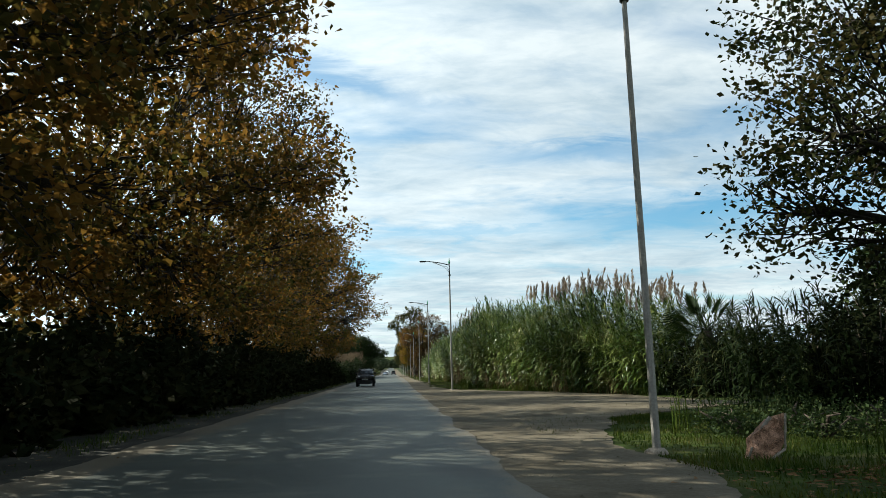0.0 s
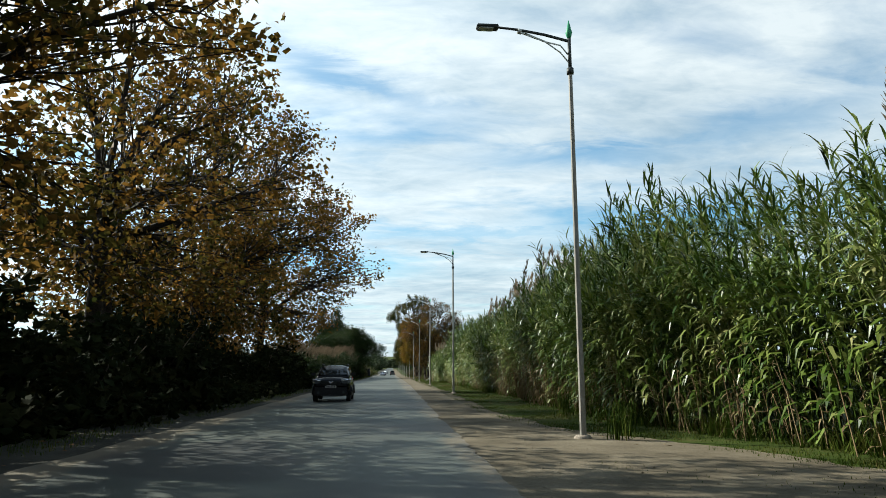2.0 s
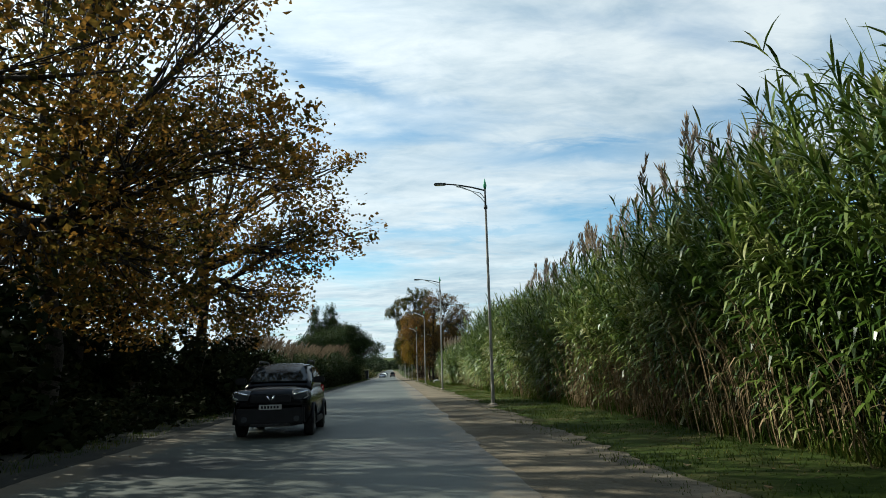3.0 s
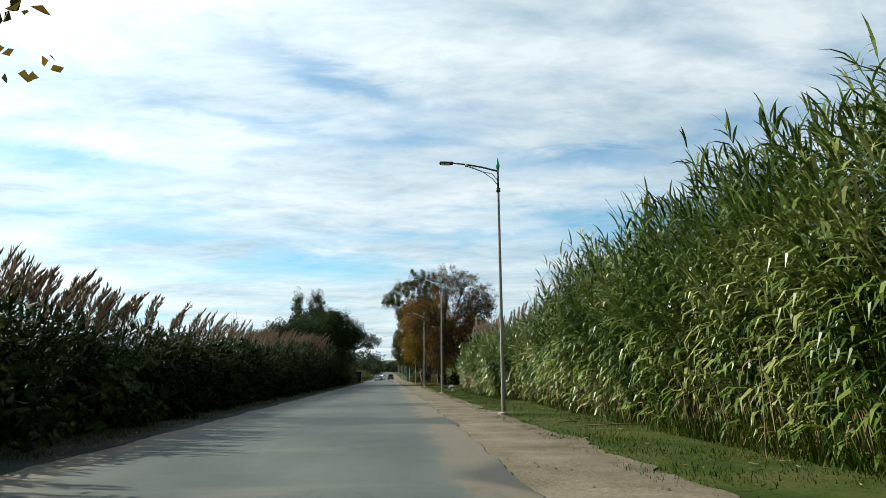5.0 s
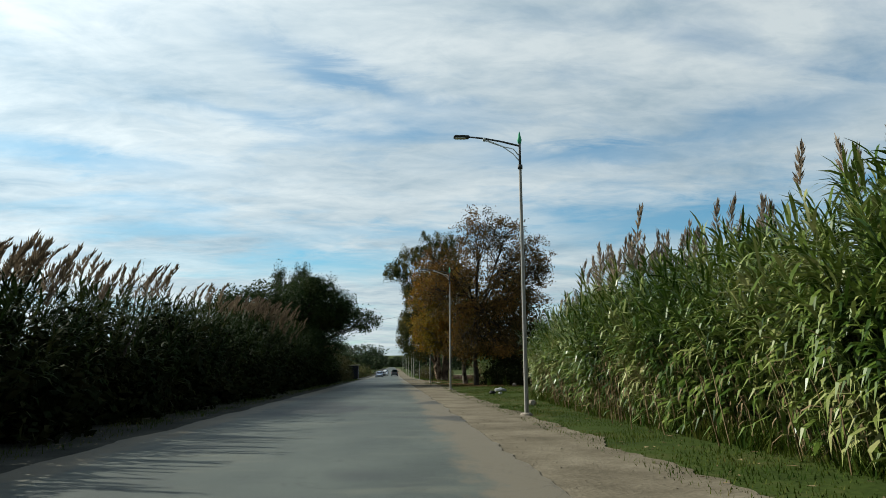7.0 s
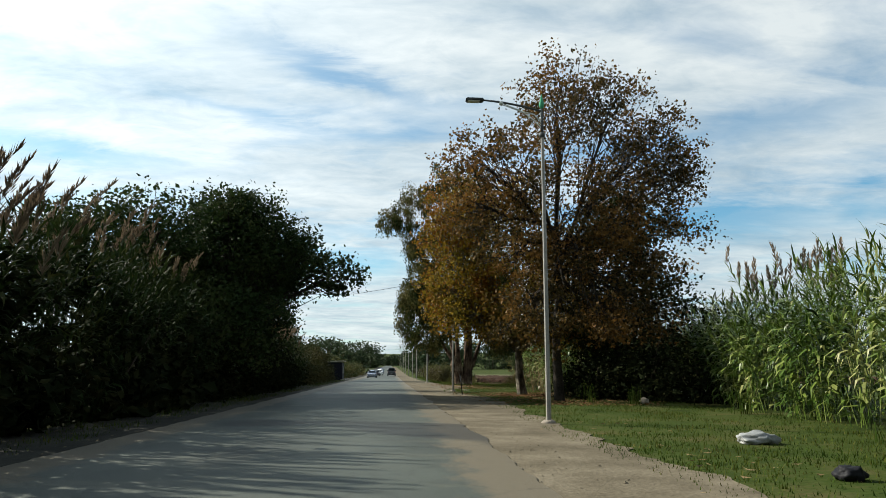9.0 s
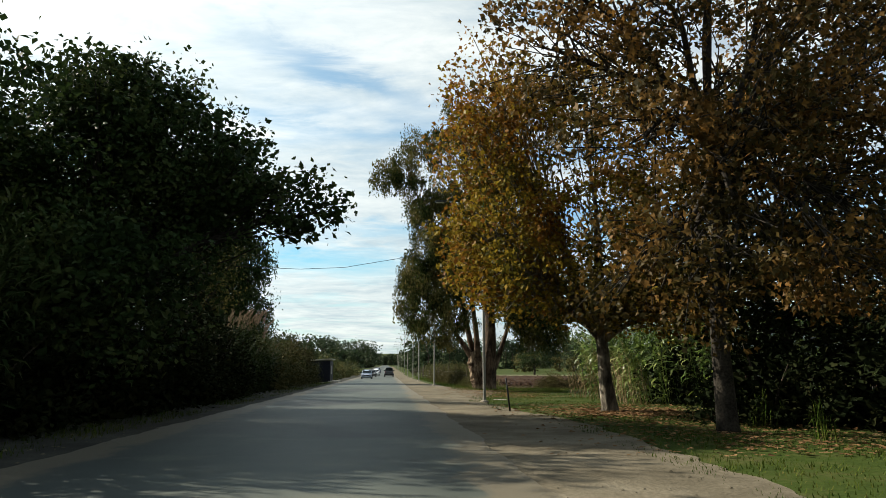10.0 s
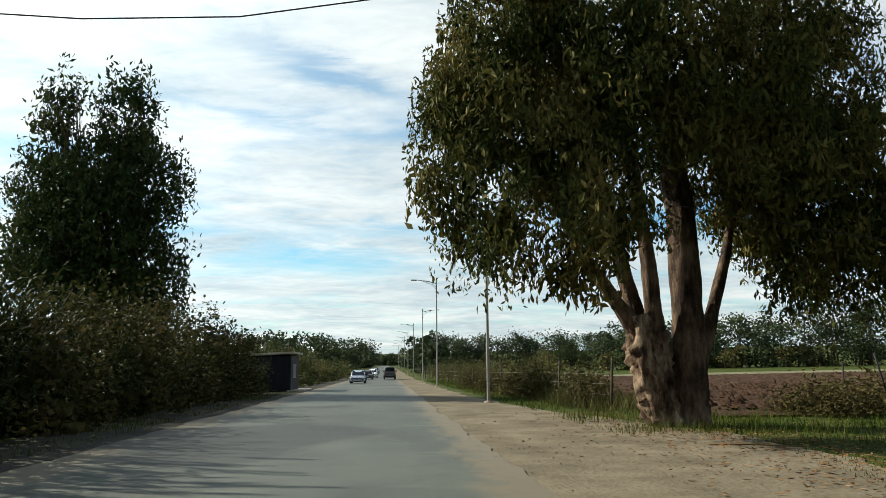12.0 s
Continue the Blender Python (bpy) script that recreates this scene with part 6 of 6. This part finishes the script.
def car(name, paint, label, L, W, H, hood=0.95, suv=True, boxy=0.0):
    """A car that faces -y, its front bumper at y = 0."""
    root = tagged(new(name), label, "car")
    h = W / 2
    belt = H * (0.68 if suv and not boxy else 0.60)
    clear = 0.24 if suv else 0.16
    lift = 0.20 if suv and not boxy else 0.0
    nose = belt * 1.0 if suv else belt * 0.86
    part("body", loft([(0.0, h * 0.80, clear + 0.12, nose * 0.82, 0.06), (0.10, h * 0.93, clear + 0.02, nose * 0.92, 0.08), (0.45, h * 0.985, clear, nose * 0.97, 0.08), (1.1, h, clear, belt * 0.99, 0.06), (L * 0.5, h, clear, belt * 1.01, 0.05), (L * 0.8, h, clear, belt * 1.02, 0.05), (L - 0.25, h * 0.98, clear + 0.04, belt * 1.0, 0.07), (L - 0.04, h * 0.93, clear + 0.1, belt * 0.97, 0.08), (L, h * 0.86, clear + 0.2, belt * 0.9, 0.08)]), paint, root)
    y0, y1 = hood, L - (0.30 if suv else 0.75) + boxy * 0.2
    r0, r1 = y0 + (0.92 if not boxy else 0.55), y1 - (0.40 if suv else 0.7) + boxy * 0.3
    part("cabin", loft([(y0, h * 0.90, belt * 0.8, belt * 1.0, 0.02), (y0 + 0.3, h * 0.90, belt * 0.8, belt + (H - belt) * 0.34, 0.08), (r0, h * 0.90, belt * 0.8, H * 0.985, 0.17), ((r0 + r1) / 2, h * 0.90, belt * 0.8, H, 0.17), (r1, h * 0.89, belt * 0.8, H * 0.985, 0.17), (y1, h * 0.87, belt * 0.8, belt * 1.04, 0.06)]), paint, root)
    zt = H * 0.93
    fx = lambda z: h * (0.905 + (0.775 - 0.905) * (z - belt * 1.04) / (zt - belt * 1.04)) + 0.004
    part("windscreen", panel([(-h * 0.80, y0 + 0.08, belt * 1.06), (h * 0.80, y0 + 0.08, belt * 1.06), (h * 0.68, r0 - 0.06, zt), (-h * 0.68, r0 - 0.06, zt)], 0.03), M_GLASS, root, "dark reflective windscreen")
    part("rear_window", panel([(h * 0.72, y1 + 0.005, belt * 1.08), (-h * 0.72, y1 + 0.005, belt * 1.08), (-h * 0.66, r1 + 0.09, zt), (h * 0.66, r1 + 0.09, zt)], 0.02), M_GLASS, root)
    for s in (-1, 1):
        a, b, c = r0 - 0.38, (r0 + r1) / 2 - 0.03, r1 + 0.02
        for p0, p1, q0, q1 in ((a, b - 0.04, r0 + 0.05, b - 0.06), (b + 0.04, c + 0.12, b + 0.04, c - 0.12)):
            pts = [(s * fx(belt * 1.04), p0, belt * 1.04), (s * fx(belt * 1.04), p1, belt * 1.04), (s * fx(zt), q1, zt), (s * fx(zt), q0, zt)]
            part("side_window", panel(pts if s > 0 else pts[::-1], 0.012), M_GLASS, root)
        bm = bmesh.new()
        box(bm, s * h * 0.93, s * (h + 0.20), y0 + 0.36, y0 + 0.50, belt * 1.03, belt * 1.03 + 0.16, 0.03)
        part("wing_mirror", bm, M_TRIM, root)
        lamp_ob = part("headlight", loft([(-0.02, 0.16, nose * 0.73, nose * 0.86, 0.1), (0.10, 0.25, nose * 0.71, nose * 0.93, 0.1), (0.3, 0.22, nose * 0.76, nose * 0.93, 0.1)], 12), M_LIGHT, root, "clear glossy headlight")
        lamp_ob.location = (s * h * 0.74, 0.015, 0)
        bm = bmesh.new()
        tube(bm, [(-s * 0.14, -0.035, nose * 0.83), (s * 0.16, 0.0, nose * 0.89), (s * 0.20, 0.02, nose * 0.80), (s * 0.08, -0.03, nose * 0.74)], [0.026] * 4, 5)
        part("light_strip", bm, M_CHROME, lamp_ob, "bright curved light strip")
        bm = bmesh.new()
        box(bm, s * (h * 0.86) - 0.06, s * (h * 0.86) + 0.06, L - 0.10, L + 0.012, belt * 0.72, belt * 0.96, 0.02)
        part("tail_light", bm, M_TAIL, root)
        for yy in (0.82, L - 0.78):
            r = 0.345 if suv else 0.30
            wheel(root, s * (h + 0.005), yy, r, 0.21)
            bm = bmesh.new()
            tube(bm, [(s * (h + 0.012), yy + (r + 0.06) * math.cos(q), max(clear, r + (r + 0.06) * math.sin(q))) for q in np.linspace(-0.1, math.pi + 0.1, 11)], [0.035] * 11, 6)
            part("wheel_arch", bm, M_TRIM, root)
        bm = bmesh.new()
        box(bm, s * (h - 0.04), s * (h + 0.018), 1.2, L - 1.15, clear, clear + 0.16, 0.02)
        part("sill", bm, M_TRIM, root)
        for yy in (L * 0.5, L * 0.68):
            bm = bmesh.new()
            box(bm, s * (h - 0.01), s * (h + 0.025), yy, yy + 0.16, belt * 0.9, belt * 0.93, 0.008)
            part("door_handle", bm, M_CHROME if suv else paint, root)
        if suv and not boxy:
            bm = bmesh.new()
            tube(bm, [(s * h * 0.68, r0 + 0.1, H * 0.985), (s * h * 0.70, r0 + 0.2, H + 0.04), (s * h * 0.70, r1 - 0.2, H + 0.04), (s * h * 0.68, r1 - 0.05, H * 0.985)], [0.03] * 4, 6)
            part("roof_rail", bm, M_TRIM, root)
    bm = bmesh.new()
    box(bm, -h * 0.52, h * 0.52, -0.022, 0.1, nose * 0.68, nose * 0.83, 0.02)
    grille = part("grille", bm, M_TRIM, root, "black front grille")
    bm = bmesh.new()
    for sg in (-1, 1):
        tube(bm, [(sg * 0.085, -0.035, nose * 0.81), (sg * 0.02, -0.04, nose * 0.73)], [0.020, 0.016], 6)
    part("emblem", bm, M_CHROME, grille, "plain chrome emblem")
    bm = bmesh.new()
    box(bm, -h * 0.86, h * 0.86, -0.05, 0.25, clear + 0.06, clear + 0.30 + lift, 0.05)
    part("bumper", bm, M_TRIM if suv else paint, root)
    for s in (-1, 1):
        bm = bmesh.new()
        tube(bm, [(s * h * 0.66, -0.03, clear + 0.20), (s * h * 0.66, -0.066, clear + 0.20)], [0.075, 0.065], 14)
        part("fog_light", bm, M_LIGHT if suv else M_TRIM, root, "round glassy fog light")
    bm = bmesh.new()
    box(bm, -h * 0.5, h * 0.5, -0.065, 0.0, clear + 0.03, clear + 0.10, 0.02)
    part("skid_plate", bm, M_RIM if suv else M_TRIM, root)
    for yy, sg in ((-0.062, 1), (L + 0.01, -1)):
        bm = bmesh.new()
        box(bm, -0.26, 0.26, yy - 0.008, yy + 0.008, clear + 0.22 + lift, clear + 0.33 + lift, 0.004)
        plate = part("number_plate", bm, M_PLATE, root, "white number plate with dark bars")
        for q in range(6):
            bm = bmesh.new()
            box(bm, -0.21 + q * 0.072, -0.165 + q * 0.072, yy - 0.012 * sg - 0.003, yy - 0.012 * sg + 0.003, clear + 0.245 + lift, clear + 0.305 + lift)
            part("bar", bm, M_BLACK, plate)
    bm = bmesh.new()
    box(bm, -h * 0.86, h * 0.86, L - 0.2, L + 0.03, clear + 0.08, clear + 0.32, 0.05)
    part("rear_bumper", bm, M_TRIM if suv else paint, root)
    return root


suv = car("suv", M_CAR_BLACK, "black compact SUV in the oncoming lane", 4.1, 1.82, 1.76)
suv.matrix_world = pose(-2.86, 71.1, 0.012)
van = car("van", M_CAR_GREY, "dark grey van driving ahead in the lane", 4.4, 1.80, 1.85, hood=0.5, boxy=1.0)
van.matrix_world = pose(0.4, 318.0, rise(318) + 0.012, 0, 0, 180)
for pt, lb, xx, yy, hh in ((M_CAR_SILVER, "silver-blue sedan in the oncoming lane", -3.2, 286, 1.42), (M_CAR_GREY, "dark grey sedan in the oncoming lane", -3.0, 316, 1.42), (M_CAR_WHITE, "white car in the oncoming lane", -2.5, 332, 1.5), (M_CAR_SILVER, "silver car in the oncoming lane", -2.6, 368, 1.45)):
    c = car("sedan", pt, lb, 4.3, 1.72, hh, suv=False, hood=1.05)
    c.matrix_world = pose(xx, yy, rise(yy) + 0.012)
